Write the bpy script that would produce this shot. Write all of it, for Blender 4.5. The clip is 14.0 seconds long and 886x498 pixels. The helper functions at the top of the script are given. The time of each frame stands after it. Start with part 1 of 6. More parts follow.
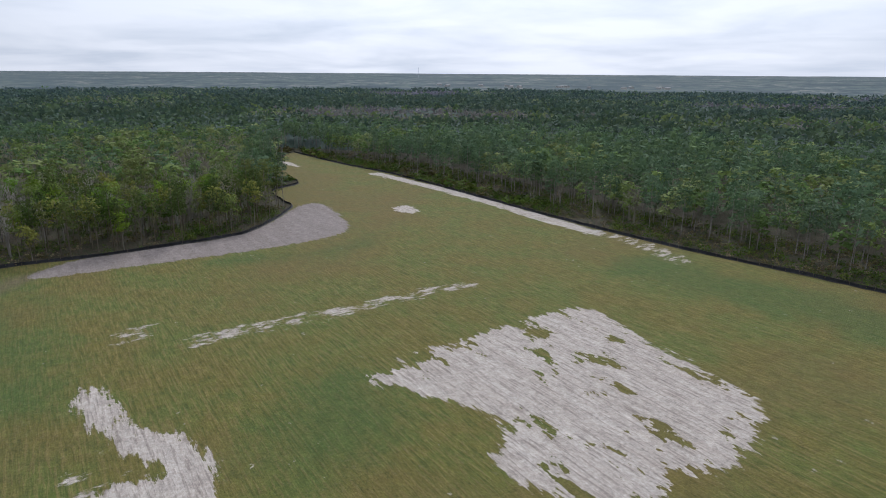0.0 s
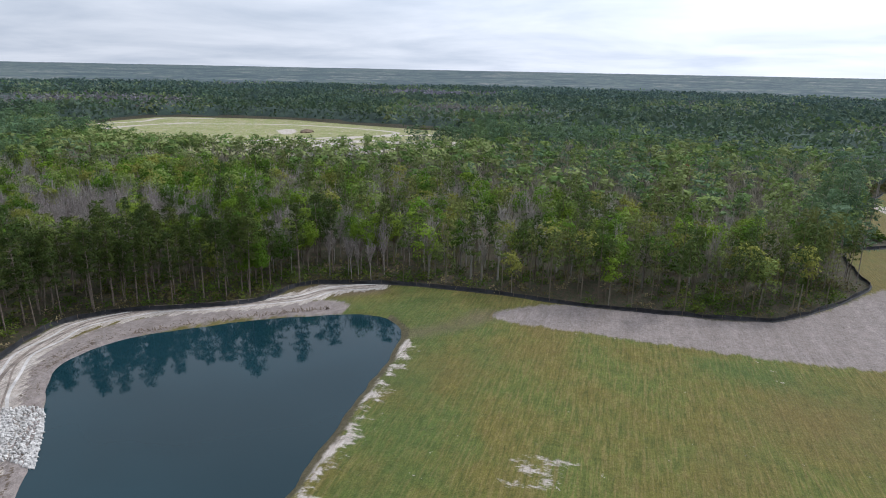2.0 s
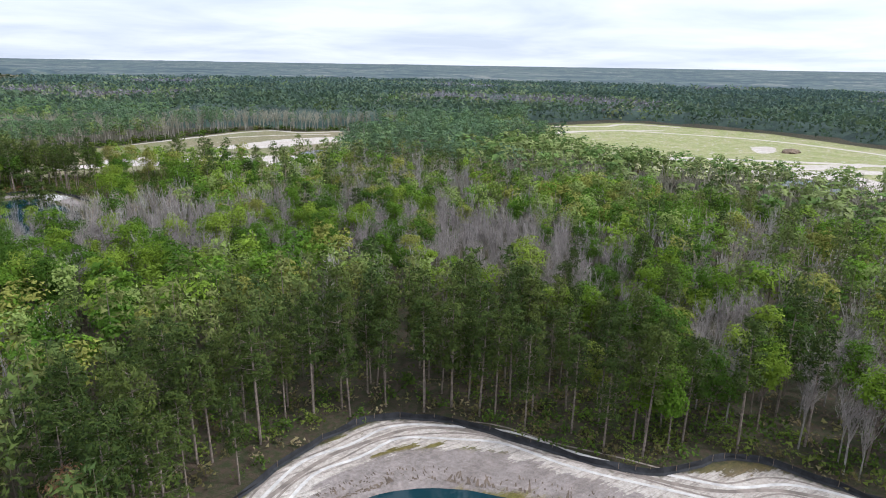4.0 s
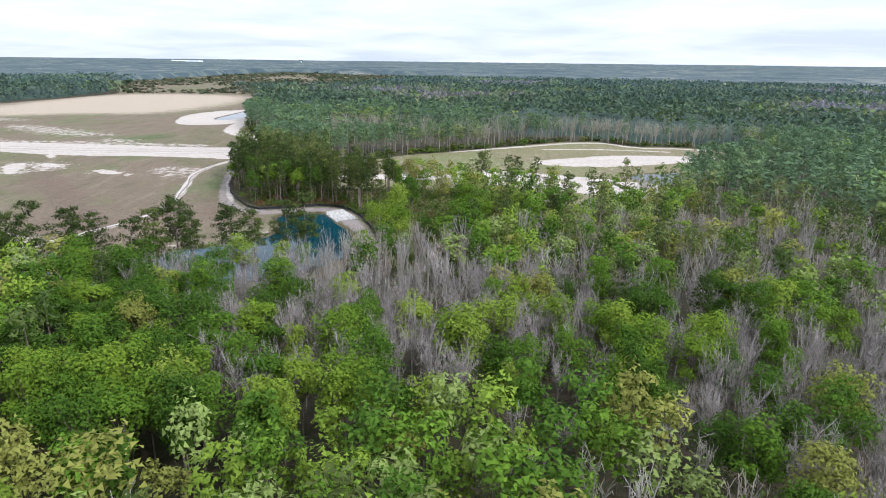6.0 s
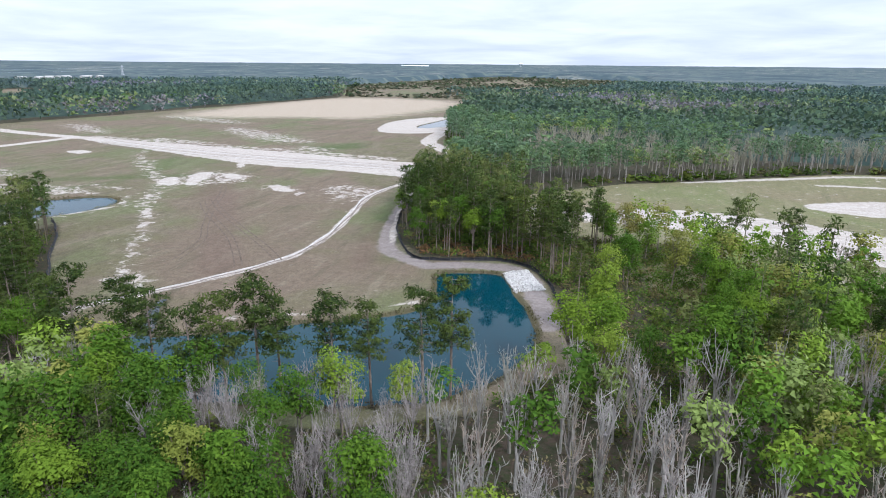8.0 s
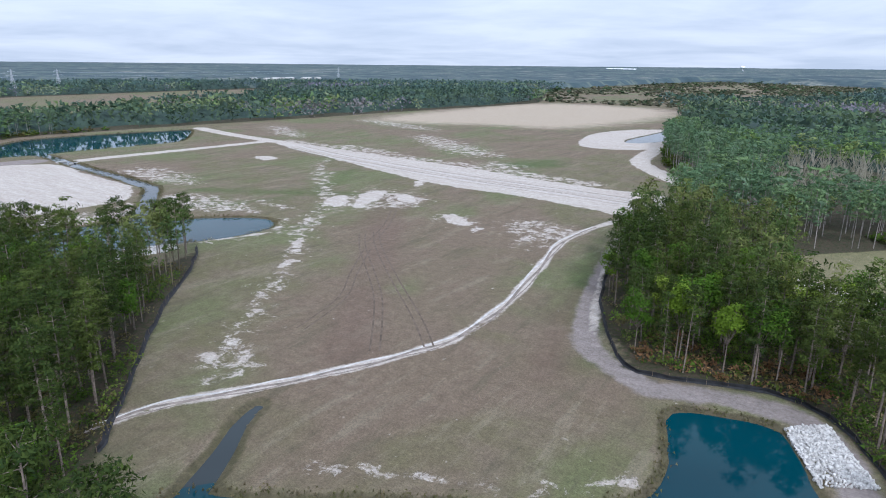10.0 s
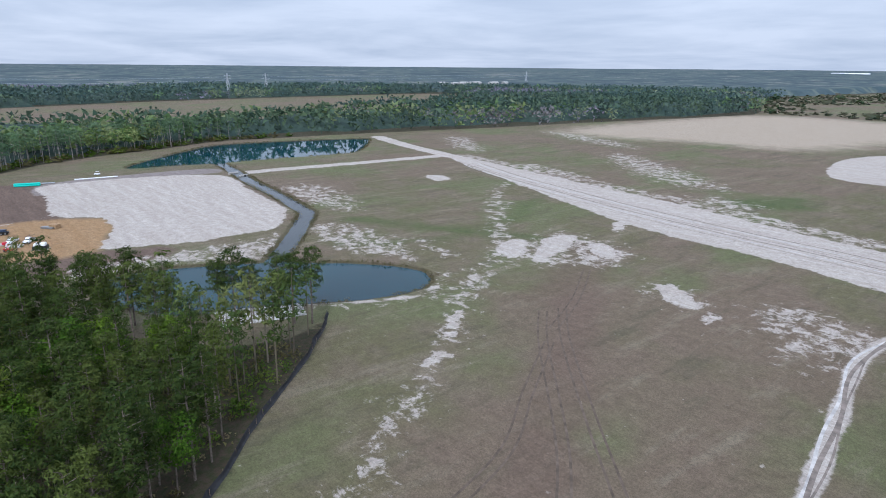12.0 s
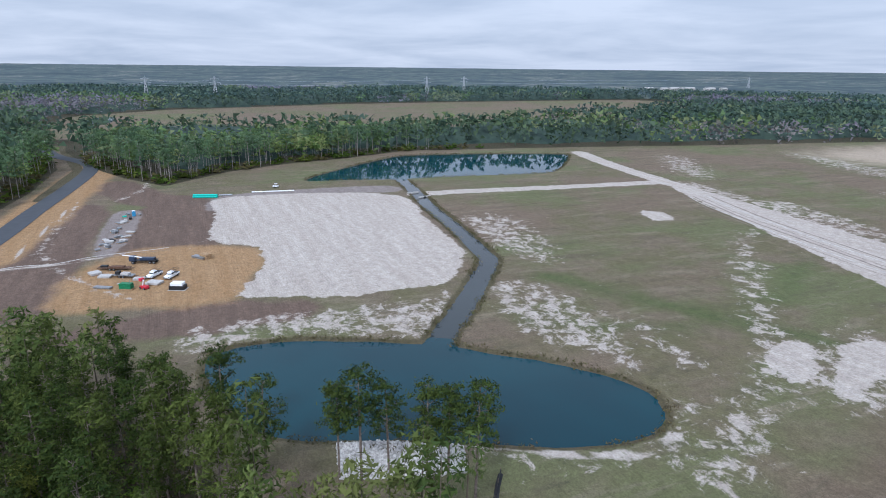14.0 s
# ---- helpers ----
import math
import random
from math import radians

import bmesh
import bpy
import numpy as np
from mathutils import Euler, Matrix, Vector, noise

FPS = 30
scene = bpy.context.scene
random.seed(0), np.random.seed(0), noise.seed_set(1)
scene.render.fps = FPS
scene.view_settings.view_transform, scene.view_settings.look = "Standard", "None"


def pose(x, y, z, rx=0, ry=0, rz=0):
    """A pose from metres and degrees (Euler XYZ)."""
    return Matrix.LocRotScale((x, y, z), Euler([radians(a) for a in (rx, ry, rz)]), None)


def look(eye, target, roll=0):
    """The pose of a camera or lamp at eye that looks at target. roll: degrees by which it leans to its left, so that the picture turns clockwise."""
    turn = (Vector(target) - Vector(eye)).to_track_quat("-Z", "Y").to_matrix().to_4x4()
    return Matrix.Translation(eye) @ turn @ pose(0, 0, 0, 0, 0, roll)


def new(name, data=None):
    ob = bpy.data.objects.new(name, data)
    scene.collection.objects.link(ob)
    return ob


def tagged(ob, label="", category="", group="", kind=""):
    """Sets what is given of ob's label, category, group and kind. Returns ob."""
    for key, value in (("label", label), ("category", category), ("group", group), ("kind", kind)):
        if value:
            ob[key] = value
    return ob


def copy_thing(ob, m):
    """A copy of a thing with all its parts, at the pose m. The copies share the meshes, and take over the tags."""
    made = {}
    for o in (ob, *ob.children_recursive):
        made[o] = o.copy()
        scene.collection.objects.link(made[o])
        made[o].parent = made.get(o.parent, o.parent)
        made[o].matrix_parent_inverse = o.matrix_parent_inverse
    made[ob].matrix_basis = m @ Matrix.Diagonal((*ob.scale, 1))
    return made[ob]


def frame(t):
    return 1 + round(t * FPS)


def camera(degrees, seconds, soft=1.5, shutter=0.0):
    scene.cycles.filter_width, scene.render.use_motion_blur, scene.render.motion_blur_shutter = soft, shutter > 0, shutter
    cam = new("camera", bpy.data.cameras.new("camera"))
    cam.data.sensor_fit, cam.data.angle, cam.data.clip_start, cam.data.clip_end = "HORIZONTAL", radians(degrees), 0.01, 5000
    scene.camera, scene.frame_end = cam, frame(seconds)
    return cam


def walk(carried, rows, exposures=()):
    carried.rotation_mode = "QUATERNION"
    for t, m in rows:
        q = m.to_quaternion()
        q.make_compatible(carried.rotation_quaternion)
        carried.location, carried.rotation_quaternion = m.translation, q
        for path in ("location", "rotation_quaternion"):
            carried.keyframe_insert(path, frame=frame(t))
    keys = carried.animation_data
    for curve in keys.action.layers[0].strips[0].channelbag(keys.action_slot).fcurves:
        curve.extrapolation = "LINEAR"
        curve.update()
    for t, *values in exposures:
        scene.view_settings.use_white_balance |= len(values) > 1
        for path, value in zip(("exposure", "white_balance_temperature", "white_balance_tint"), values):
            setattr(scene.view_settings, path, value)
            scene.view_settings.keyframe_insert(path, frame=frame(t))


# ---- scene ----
PATH = [
    (0.0, pose(-153.43, -100.02, 55.92, 74.205, -0.401, -122.999)),
    (0.5, pose(-139.56, -110.91, 56.39, 74.101, -0.640, -112.290)),
    (1.0, pose(-123.78, -118.29, 56.58, 74.036, -0.752, -98.733)),
    (1.5, pose(-106.96, -122.47, 56.65, 73.928, -0.950, -84.439)),
    (2.0, pose(-90.35, -120.99, 56.69, 73.892, -1.111, -73.675)),
    (2.5, pose(-74.20, -116.34, 56.41, 73.734, -1.207, -61.134)),
    (3.0, pose(-58.25, -108.55, 56.14, 73.634, -1.100, -51.075)),
    (3.5, pose(-43.37, -97.48, 56.05, 73.536, -0.975, -41.604)),
    (4.0, pose(-30.22, -84.34, 55.96, 73.478, -0.901, -33.226)),
    (4.5, pose(-19.67, -68.56, 55.97, 73.311, -0.827, -25.466)),
    (5.0, pose(-11.66, -50.92, 56.03, 73.245, -0.752, -17.709)),
    (5.5, pose(-5.86, -32.25, 56.08, 73.220, -0.683, -10.360)),
    (6.0, pose(-1.98, -13.20, 56.08, 73.209, -0.627, -3.707)),
    (6.5, pose(0.25, 5.68, 56.02, 73.163, -0.603, 1.901)),
    (7.0, pose(0.95, 24.05, 55.96, 73.197, -0.513, 6.636)),
    (7.5, pose(-0.41, 41.38, 55.97, 73.327, -0.457, 11.093)),
    (8.0, pose(-3.59, 57.69, 56.00, 73.398, -0.458, 15.380)),
    (8.5, pose(-8.34, 73.06, 56.05, 73.441, -0.486, 19.602)),
    (9.0, pose(-14.35, 87.59, 56.13, 73.464, -0.518, 23.869)),
    (9.5, pose(-21.33, 101.50, 56.27, 73.477, -0.529, 28.286)),
    (10.0, pose(-28.93, 115.03, 56.56, 73.490, -0.497, 32.961)),
    (10.5, pose(-37.90, 128.01, 57.03, 73.518, -0.471, 37.350)),
    (11.0, pose(-47.98, 139.76, 57.55, 73.541, -0.459, 40.690)),
    (11.5, pose(-58.95, 150.72, 58.08, 73.590, -0.460, 44.819)),
    (12.0, pose(-71.03, 160.78, 58.62, 73.624, -0.480, 49.308)),
    (12.5, pose(-84.03, 169.90, 59.13, 73.628, -0.497, 52.493)),
    (13.0, pose(-97.47, 177.96, 59.55, 73.638, -0.537, 55.998)),
    (13.5, pose(-111.23, 185.28, 59.87, 73.654, -0.577, 61.411)),
    (14.0, pose(-125.32, 191.33, 60.16, 73.678, -0.635, 66.568)),
]
cam = camera(70.25, 14.0, soft=1.0)
walk(cam, PATH, exposures=[(0.0, -0.5, 5800, 13), (2.0, -0.15, 5800, 12), (3.0, 0.14, 5800, 12), (6.5, 0.42, 5750, 12), (9.5, 0.12, 5400, 12), (11.5, -0.15, 5350, 12.5), (14.0, -0.2, 5350, 12.5)])

# ------------------------------------------------------------------ light
SUN_DIR = Vector((0.70, -0.60, 0.85)).normalized()
world = bpy.data.worlds.new("overcast_sky")
scene.world = world
world.use_nodes = True
wt = world.node_tree
for n in list(wt.nodes):
    wt.nodes.remove(n)


def wnode(kind, **kw):
    n = wt.nodes.new(kind)
    for k, v in kw.items():
        n.inputs[k].default_value = v
    return n


sky = wnode("ShaderNodeTexSky")
sky.sky_type, sky.sun_disc = "NISHITA", False
sky.sun_elevation = math.asin(SUN_DIR.z)
sky.sun_rotation = math.atan2(SUN_DIR.x, SUN_DIR.y)
sky.dust_density = 2.0
coord = wnode("ShaderNodeTexCoord")
# cloud deck: the view direction is laid onto a flat sheet overhead
sep = wnode("ShaderNodeSeparateXYZ")
wt.links.new(coord.outputs["Generated"], sep.inputs[0])
lift = wnode("ShaderNodeMath"); lift.operation = "ADD"; lift.inputs[1].default_value = 0.10
wt.links.new(sep.outputs["Z"], lift.inputs[0])
sheet = []
for axis in ("X", "Y"):
    d = wnode("ShaderNodeMath"); d.operation = "DIVIDE"
    wt.links.new(sep.outputs[axis], d.inputs[0]); wt.links.new(lift.outputs[0], d.inputs[1])
    sheet.append(d)
comb = wnode("ShaderNodeCombineXYZ")
wt.links.new(sheet[0].outputs[0], comb.inputs[0]); wt.links.new(sheet[1].outputs[0], comb.inputs[1])
cloud = wnode("ShaderNodeTexNoise", Scale=0.55, Detail=7.0, Roughness=0.55, Distortion=0.3)
wt.links.new(comb.outputs[0], cloud.inputs["Vector"])
shade = wnode("ShaderNodeValToRGB")
shade.color_ramp.elements[0].position, shade.color_ramp.elements[0].color = 0.34, (9.0, 9.6, 10.3, 1)
shade.color_ramp.elements[1].position, shade.color_ramp.elements[1].color = 0.62, (12.2, 12.4, 12.6, 1)
wt.links.new(cloud.outputs["Fac"], shade.inputs[0])
cover = wnode("ShaderNodeMix"); cover.data_type = "RGBA"
cover.inputs["Factor"].default_value = 0.92
wt.links.new(sky.outputs[0], cover.inputs["A"]); wt.links.new(shade.outputs[0], cover.inputs["B"])
# an overcast deck is brighter overhead than at the horizon, and brightest round the veiled sun
toward = wnode("ShaderNodeVectorMath"); toward.operation = "DOT_PRODUCT"
wt.links.new(coord.outputs["Generated"], toward.inputs[0]); toward.inputs[1].default_value = SUN_DIR


def wmath(op, a, b):
    n = wnode("ShaderNodeMath")
    n.operation = op
    for k, v in enumerate((a, b)):
        if isinstance(v, float):
            n.inputs[k].default_value = v
        else:
            wt.links.new(v, n.inputs[k])
    return n.outputs[0]


near_sun = wmath("POWER", wmath("MAXIMUM", toward.outputs["Value"], 0.0), 2.0)
height = wmath("MAXIMUM", sep.outputs["Z"], 0.0)
glow = wmath("ADD", wmath("ADD", wmath("MULTIPLY", height, 0.42), 0.78), wmath("MULTIPLY", near_sun, 0.80))
back = wnode("ShaderNodeBackground")
wt.links.new(cover.outputs["Result"], back.inputs[0])
wt.links.new(wmath("MULTIPLY", glow, 0.09), back.inputs["Strength"])
wout = wnode("ShaderNodeOutputWorld")
wt.links.new(back.outputs[0], wout.inputs[0])

sun_data = bpy.data.lights.new("sun", "SUN")
sun_data.energy, sun_data.angle, sun_data.color = 2.7, radians(9), (1.0, 0.96, 0.89)
sun = new("sun", sun_data)
sun.matrix_world = look((0, 0, 300), Vector((0, 0, 300)) - SUN_DIR)


# ------------------------------------------------------------------ materials
class Mat:
    """Small builder for node materials."""

    def __init__(self, name):
        self.mat = bpy.data.materials.new(name)
        self.mat.use_nodes = True
        self.t = self.mat.node_tree
        self.geo = None
        self.bsdf = self.t.nodes["Principled BSDF"]
        self.bsdf.inputs["Specular IOR Level"].default_value = 0.25

    def node(self, kind, **kw):
        n = self.t.nodes.new(kind)
        for k, v in kw.items():
            self.put(n.inputs[k], v)
        return n

    def put(self, socket, v):
        if isinstance(v, bpy.types.NodeSocket):
            self.t.links.new(v, socket)
        elif isinstance(v, (tuple, list)) and len(v) == 3 and socket.type == "RGBA":
            socket.default_value = (*v, 1)
        else:
            socket.default_value = v

    def math(self, op, a, b=0.0, clamp=False):
        n = self.t.nodes.new("ShaderNodeMath")
        n.operation, n.use_clamp = op, clamp
        self.put(n.inputs[0], a), self.put(n.inputs[1], b)
        return n.outputs[0]

    def mix(self, fac, a, b):
        n = self.t.nodes.new("ShaderNodeMix")
        n.data_type = "RGBA"
        self.put(n.inputs["Factor"], fac), self.put(n.inputs["A"], a), self.put(n.inputs["B"], b)
        return n.outputs["Result"]

    def noise(self, scale, detail=4.0, rough=0.55, vec=None, dist=0.0):
        n = self.node("ShaderNodeTexNoise", Scale=scale, Detail=detail, Roughness=rough, Distortion=dist)
        self.put(n.inputs["Vector"], vec if vec is not None else self.place())
        return n.outputs["Fac"]

    def place(self):
        if self.geo is None:
            self.geo = self.node("ShaderNodeNewGeometry")
        return self.geo.outputs["Position"]

    def stretch(self, sx, sy, sz=1.0, turn=0.0):
        n = self.node("ShaderNodeMapping", Vector=self.place(), Rotation=(0, 0, turn), Scale=(sx, sy, sz))
        return n.outputs[0]

    def ramp(self, fac, stops):
        n = self.node("ShaderNodeValToRGB", Fac=fac)
        e = n.color_ramp.elements
        while len(e) < len(stops):
            e.new(0.5)
        for k, (p, c) in zip(e, stops):
            k.position, k.color = p, (*c, 1)
        return n.outputs[0]

    def step(self, v, lo, hi):
        n = self.node("ShaderNodeMapRange", Value=v)
        n.interpolation_type = "SMOOTHSTEP"
        n.inputs["From Min"].default_value, n.inputs["From Max"].default_value = lo, hi
        return n.outputs[0]

    def attr(self, name):
        return self.node_attr(name).outputs["Fac"]

    def node_attr(self, name):
        n = self.t.nodes.new("ShaderNodeAttribute")
        n.attribute_name = name
        return n

    def bump(self, height, strength, distance):
        n = self.node("ShaderNodeBump", Height=height, Strength=strength, Distance=distance)
        self.put(self.bsdf.inputs["Normal"], n.outputs[0])

    def done(self, colour, rough=0.9, metal=0.0):
        self.put(self.bsdf.inputs["Base Color"], colour)
        self.put(self.bsdf.inputs["Roughness"], rough)
        self.put(self.bsdf.inputs["Metallic"], metal)
        return self.mat


def plain(name, colour, rough=0.6, metal=0.0, vary=0.25, scale=3.0, bump=0.0):
    m = Mat(name)
    obj = m.node("ShaderNodeTexCoord").outputs["Object"]
    n = m.noise(scale, 5, 0.6, vec=obj)
    dark = tuple(c * (1 - vary) for c in colour)
    light = tuple(min(1, c * (1 + vary)) for c in colour)
    if bump:
        m.bump(n, 0.6, bump)
    return m.done(m.mix(m.step(n, 0.3, 0.7), dark, light), rough, metal)


def ground_material():
    m = Mat("field_ground")
    big = m.noise(0.012, 4, 0.55)
    mid = m.noise(0.07, 5, 0.6)
    fine = m.noise(0.9, 5, 0.65)
    grit = m.noise(4.0, 4, 0.7)
    rows = m.noise(1.0, 5, 0.68, vec=m.stretch(0.16, 1.7, 1))
    rows2 = m.noise(1.0, 4, 0.6, vec=m.stretch(0.035, 0.28, 1, 0.15))
    # two kinds of turf: moist olive grass and dry straw-coloured grass
    olive = m.mix(m.step(mid, 0.35, 0.65), (0.120, 0.103, 0.022), (0.092, 0.112, 0.022))
    olive = m.mix(m.math("MULTIPLY", m.step(rows, 0.48, 0.60), 0.6), olive, (0.185, 0.142, 0.050))
    olive = m.mix(m.math("MULTIPLY", m.step(rows, 0.46, 0.38), 0.5), olive, (0.052, 0.064, 0.014))
    olive = m.mix(m.math("MULTIPLY", m.step(big, 0.46, 0.62), 0.55), olive, (0.135, 0.094, 0.032))
    broad = m.noise(1.0, 5, 0.6, vec=m.stretch(0.020, 0.011, 1, 0.6))
    straw = m.mix(m.step(mid, 0.36, 0.62), (0.152, 0.119, 0.080), (0.124, 0.109, 0.057))
    straw = m.mix(m.math("MULTIPLY", m.step(broad, 0.47, 0.60), 0.85), straw, (0.118, 0.125, 0.055))
    straw = m.mix(m.math("MULTIPLY", m.step(big, 0.47, 0.58), 0.85), straw, (0.155, 0.112, 0.080))
    drag = m.noise(1.0, 6, 0.7, vec=m.stretch(0.16, 0.03, 1, -0.45))
    straw = m.mix(m.math("MULTIPLY", m.step(drag, 0.52, 0.66), 0.6), straw, (0.205, 0.168, 0.118))
    straw = m.mix(m.math("MULTIPLY", m.step(drag, 0.46, 0.36), 0.5), straw, (0.085, 0.076, 0.048))
    # pale yellow-green turf, with sunshine on the clearings put into its colour
    sunlit_lime = m.mix(m.step(mid, 0.35, 0.65), (0.200, 0.220, 0.070), (0.275, 0.255, 0.125))
    zone = m.attr("zone")
    turf = m.mix(m.step(zone, 0.3, 0.7), olive, straw)
    turf = m.mix(m.step(zone, 1.3, 1.7), turf, sunlit_lime)
    edge = m.math("SUBTRACT", m.math("MULTIPLY", mid, 7.0), 3.5)
    edge_fine = m.math("SUBTRACT", m.math("MULTIPLY", fine, 3.4), 1.7)
    ragged = m.math("ADD", edge, edge_fine)
    # lusher grass
    lush = m.step(m.math("ADD", m.attr("lush"), m.math("MULTIPLY", ragged, 2.6)), -6.0, 9.0)
    turf = m.mix(m.math("MULTIPLY", lush, 0.62), turf, m.mix(fine, (0.040, 0.079, 0.016), (0.065, 0.101, 0.024)))
    turf = m.mix(m.math("MULTIPLY", m.step(grit, 0.46, 0.62), 0.6), turf, m.mix(0.55, turf, (0.025, 0.030, 0.009)))
    turf = m.mix(m.math("MULTIPLY", m.step(fine, 0.56, 0.72), 0.5), turf, m.mix(0.5, turf, (0.187, 0.151, 0.086)))

    tracks = m.noise(1.0, 5, 0.65, vec=m.stretch(0.06, 0.8, 1))

    def soil(a, b, c):
        col = m.mix(m.step(rows2, 0.22, 0.78), a, b)
        col = m.mix(m.math("MULTIPLY", m.step(fine, 0.45, 0.7), 0.6), col, c)
        col = m.mix(m.math("MULTIPLY", m.step(tracks, 0.56, 0.66), 0.35), col, c)
        return m.mix(m.math("MULTIPLY", m.step(grit, 0.5, 0.65), 0.35), col, c)

    sand_c = soil((0.372, 0.322, 0.276), (0.462, 0.414, 0.365), (0.295, 0.246, 0.208))
    comb_lines = m.math("MULTIPLY", m.step(rows, 0.50, 0.60), m.math("SUBTRACT", 0.7, m.math("MULTIPLY", m.step(zone, 0.3, 0.7), 0.7)))
    sand_c = m.mix(comb_lines, sand_c, (0.215, 0.180, 0.152))
    grey_c = soil((0.194, 0.162, 0.144), (0.245, 0.209, 0.191), (0.151, 0.122, 0.108))
    brown_c = soil((0.102, 0.070, 0.053), (0.158, 0.108, 0.080), (0.078, 0.054, 0.042))
    orange_c = soil((0.270, 0.165, 0.078), (0.330, 0.215, 0.112), (0.200, 0.108, 0.050))
    # pinkish sand, brightened: the sun patch lying on it is in this colour
    sunlit_tan_c = soil((0.331, 0.266, 0.194), (0.374, 0.310, 0.238), (0.274, 0.216, 0.151))
    bank_c = soil((0.094, 0.076, 0.047), (0.076, 0.068, 0.032), (0.050, 0.043, 0.022))
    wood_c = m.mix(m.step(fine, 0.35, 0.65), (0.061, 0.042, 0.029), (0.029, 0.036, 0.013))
    col = turf

    plainer = m.step(zone, 0.3, 0.7)

    def lay(col, name, colour, lo, hi, rag, k=1.0):
        v = m.step(m.math("ADD", m.attr(name), m.math("MULTIPLY", rag, k)), lo, hi)
        return m.mix(v, col, colour), v

    col, _ = lay(col, "tan", sunlit_tan_c, -10.0, 45.0, edge, 9.0)
    scuff = m.step(m.math("ADD", m.attr("worn"), m.math("MULTIPLY", ragged, 1.4)), -3.0, 5.0)
    col = m.mix(m.math("MULTIPLY", scuff, 0.62), col, soil((0.118, 0.078, 0.056), (0.150, 0.104, 0.078), (0.085, 0.058, 0.042)))
    col, _ = lay(col, "brown", brown_c, -2.0, 2.0, ragged, 1.3)
    col, _ = lay(col, "orange", orange_c, -3.0, 3.0, ragged, 1.5)
    hole = m.noise(1.0, 6, 0.66, vec=m.stretch(0.05, 0.11, 1))
    hole = m.math("MULTIPLY", m.math("MAXIMUM", m.math("SUBTRACT", hole, 0.54), 0.0), -260.0)
    hole = m.math("MULTIPLY", hole, m.attr("tuft"))
    combed = m.math("MULTIPLY", m.math("SUBTRACT", m.noise(1.0, 5, 0.7, vec=m.stretch(0.10, 0.55, 1)), 0.5), 13.0)
    blotch = m.math("MULTIPLY", m.math("SUBTRACT", m.noise(0.16, 6, 0.68), 0.5), 11.0)
    pick = m.node("ShaderNodeMix", Factor=plainer, A=combed, B=m.math("MULTIPLY", blotch, 0.95))
    combed = pick.outputs["Result"]
    col, _ = lay(col, "grey", grey_c, -0.8, 0.8, m.math("ADD", combed, edge_fine), 0.5)
    col, _ = lay(col, "sand", sand_c, -0.35, 0.35, m.math("ADD", m.math("ADD", combed, edge_fine), hole), 0.8)
    # sand showing through thin grass in broken streaks
    shred = m.noise(1.0, 8, 0.75, vec=m.stretch(0.42, 0.15, 1))
    crumbs = m.noise(0.22, 9, 0.78, dist=0.4)
    pick = m.node("ShaderNodeMix", Factor=plainer, A=shred, B=crumbs)
    shred = pick.outputs["Result"]
    shred = m.math("ADD", m.math("MULTIPLY", m.math("SUBTRACT", shred, 0.56), 34.0), m.math("MULTIPLY", edge_fine, 1.5))
    col, _ = lay(col, "patchy", sand_c, 0.0, 2.2, shred, 0.65)
    col, _ = lay(col, "track", sand_c, -0.25, 0.5, m.math("ADD", edge_fine, m.math("MULTIPLY", combed, 0.22)), 0.55)
    fleck = m.math("MULTIPLY", m.step(m.noise(0.33, 5, 0.7), 0.655, 0.69), m.step(mid, 0.44, 0.58))
    col = m.mix(m.math("MULTIPLY", fleck, 0.75), col, sand_c)
    col, _ = lay(col, "bank", bank_c, -0.5, 0.5, ragged, 0.35)
    crumb = m.noise(1.7, 8, 0.78)
    lump = m.noise(0.42, 6, 0.7)
    worn = m.math("ADD", m.math("MULTIPLY", crumb, 0.62), m.math("MULTIPLY", lump, 0.38))
    gain = m.node("ShaderNodeMapRange", Value=worn)
    gain.inputs["From Min"].default_value, gain.inputs["From Max"].default_value = 0.36, 0.64
    gain.inputs["To Min"].default_value, gain.inputs["To Max"].default_value = 0.62, 1.36
    scaled = m.node("ShaderNodeVectorMath")
    scaled.operation = "SCALE"
    m.put(scaled.inputs[0], col), m.put(scaled.inputs["Scale"], gain.outputs[0])
    col = scaled.outputs[0]
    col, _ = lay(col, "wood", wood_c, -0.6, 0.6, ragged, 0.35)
    h = m.math("ADD", m.math("MULTIPLY", fine, 0.7), m.math("MULTIPLY", rows, 0.8))
    h = m.math("ADD", h, m.math("MULTIPLY", grit, 0.4))
    m.bump(h, 0.8, 0.4)
    return m.done(col, 0.95)


def water_material(name, dark, light, mirror):
    m = Mat(name)
    n = m.noise(0.55, 4, 0.6)
    m.bump(n, 0.05, 0.05)
    deep = m.mix(m.step(m.noise(0.018, 3), 0.35, 0.65), dark, light)
    m.bsdf.inputs["IOR"].default_value = 1.33
    m.bsdf.inputs["Specular IOR Level"].default_value = mirror
    return m.done(deep, 0.04)


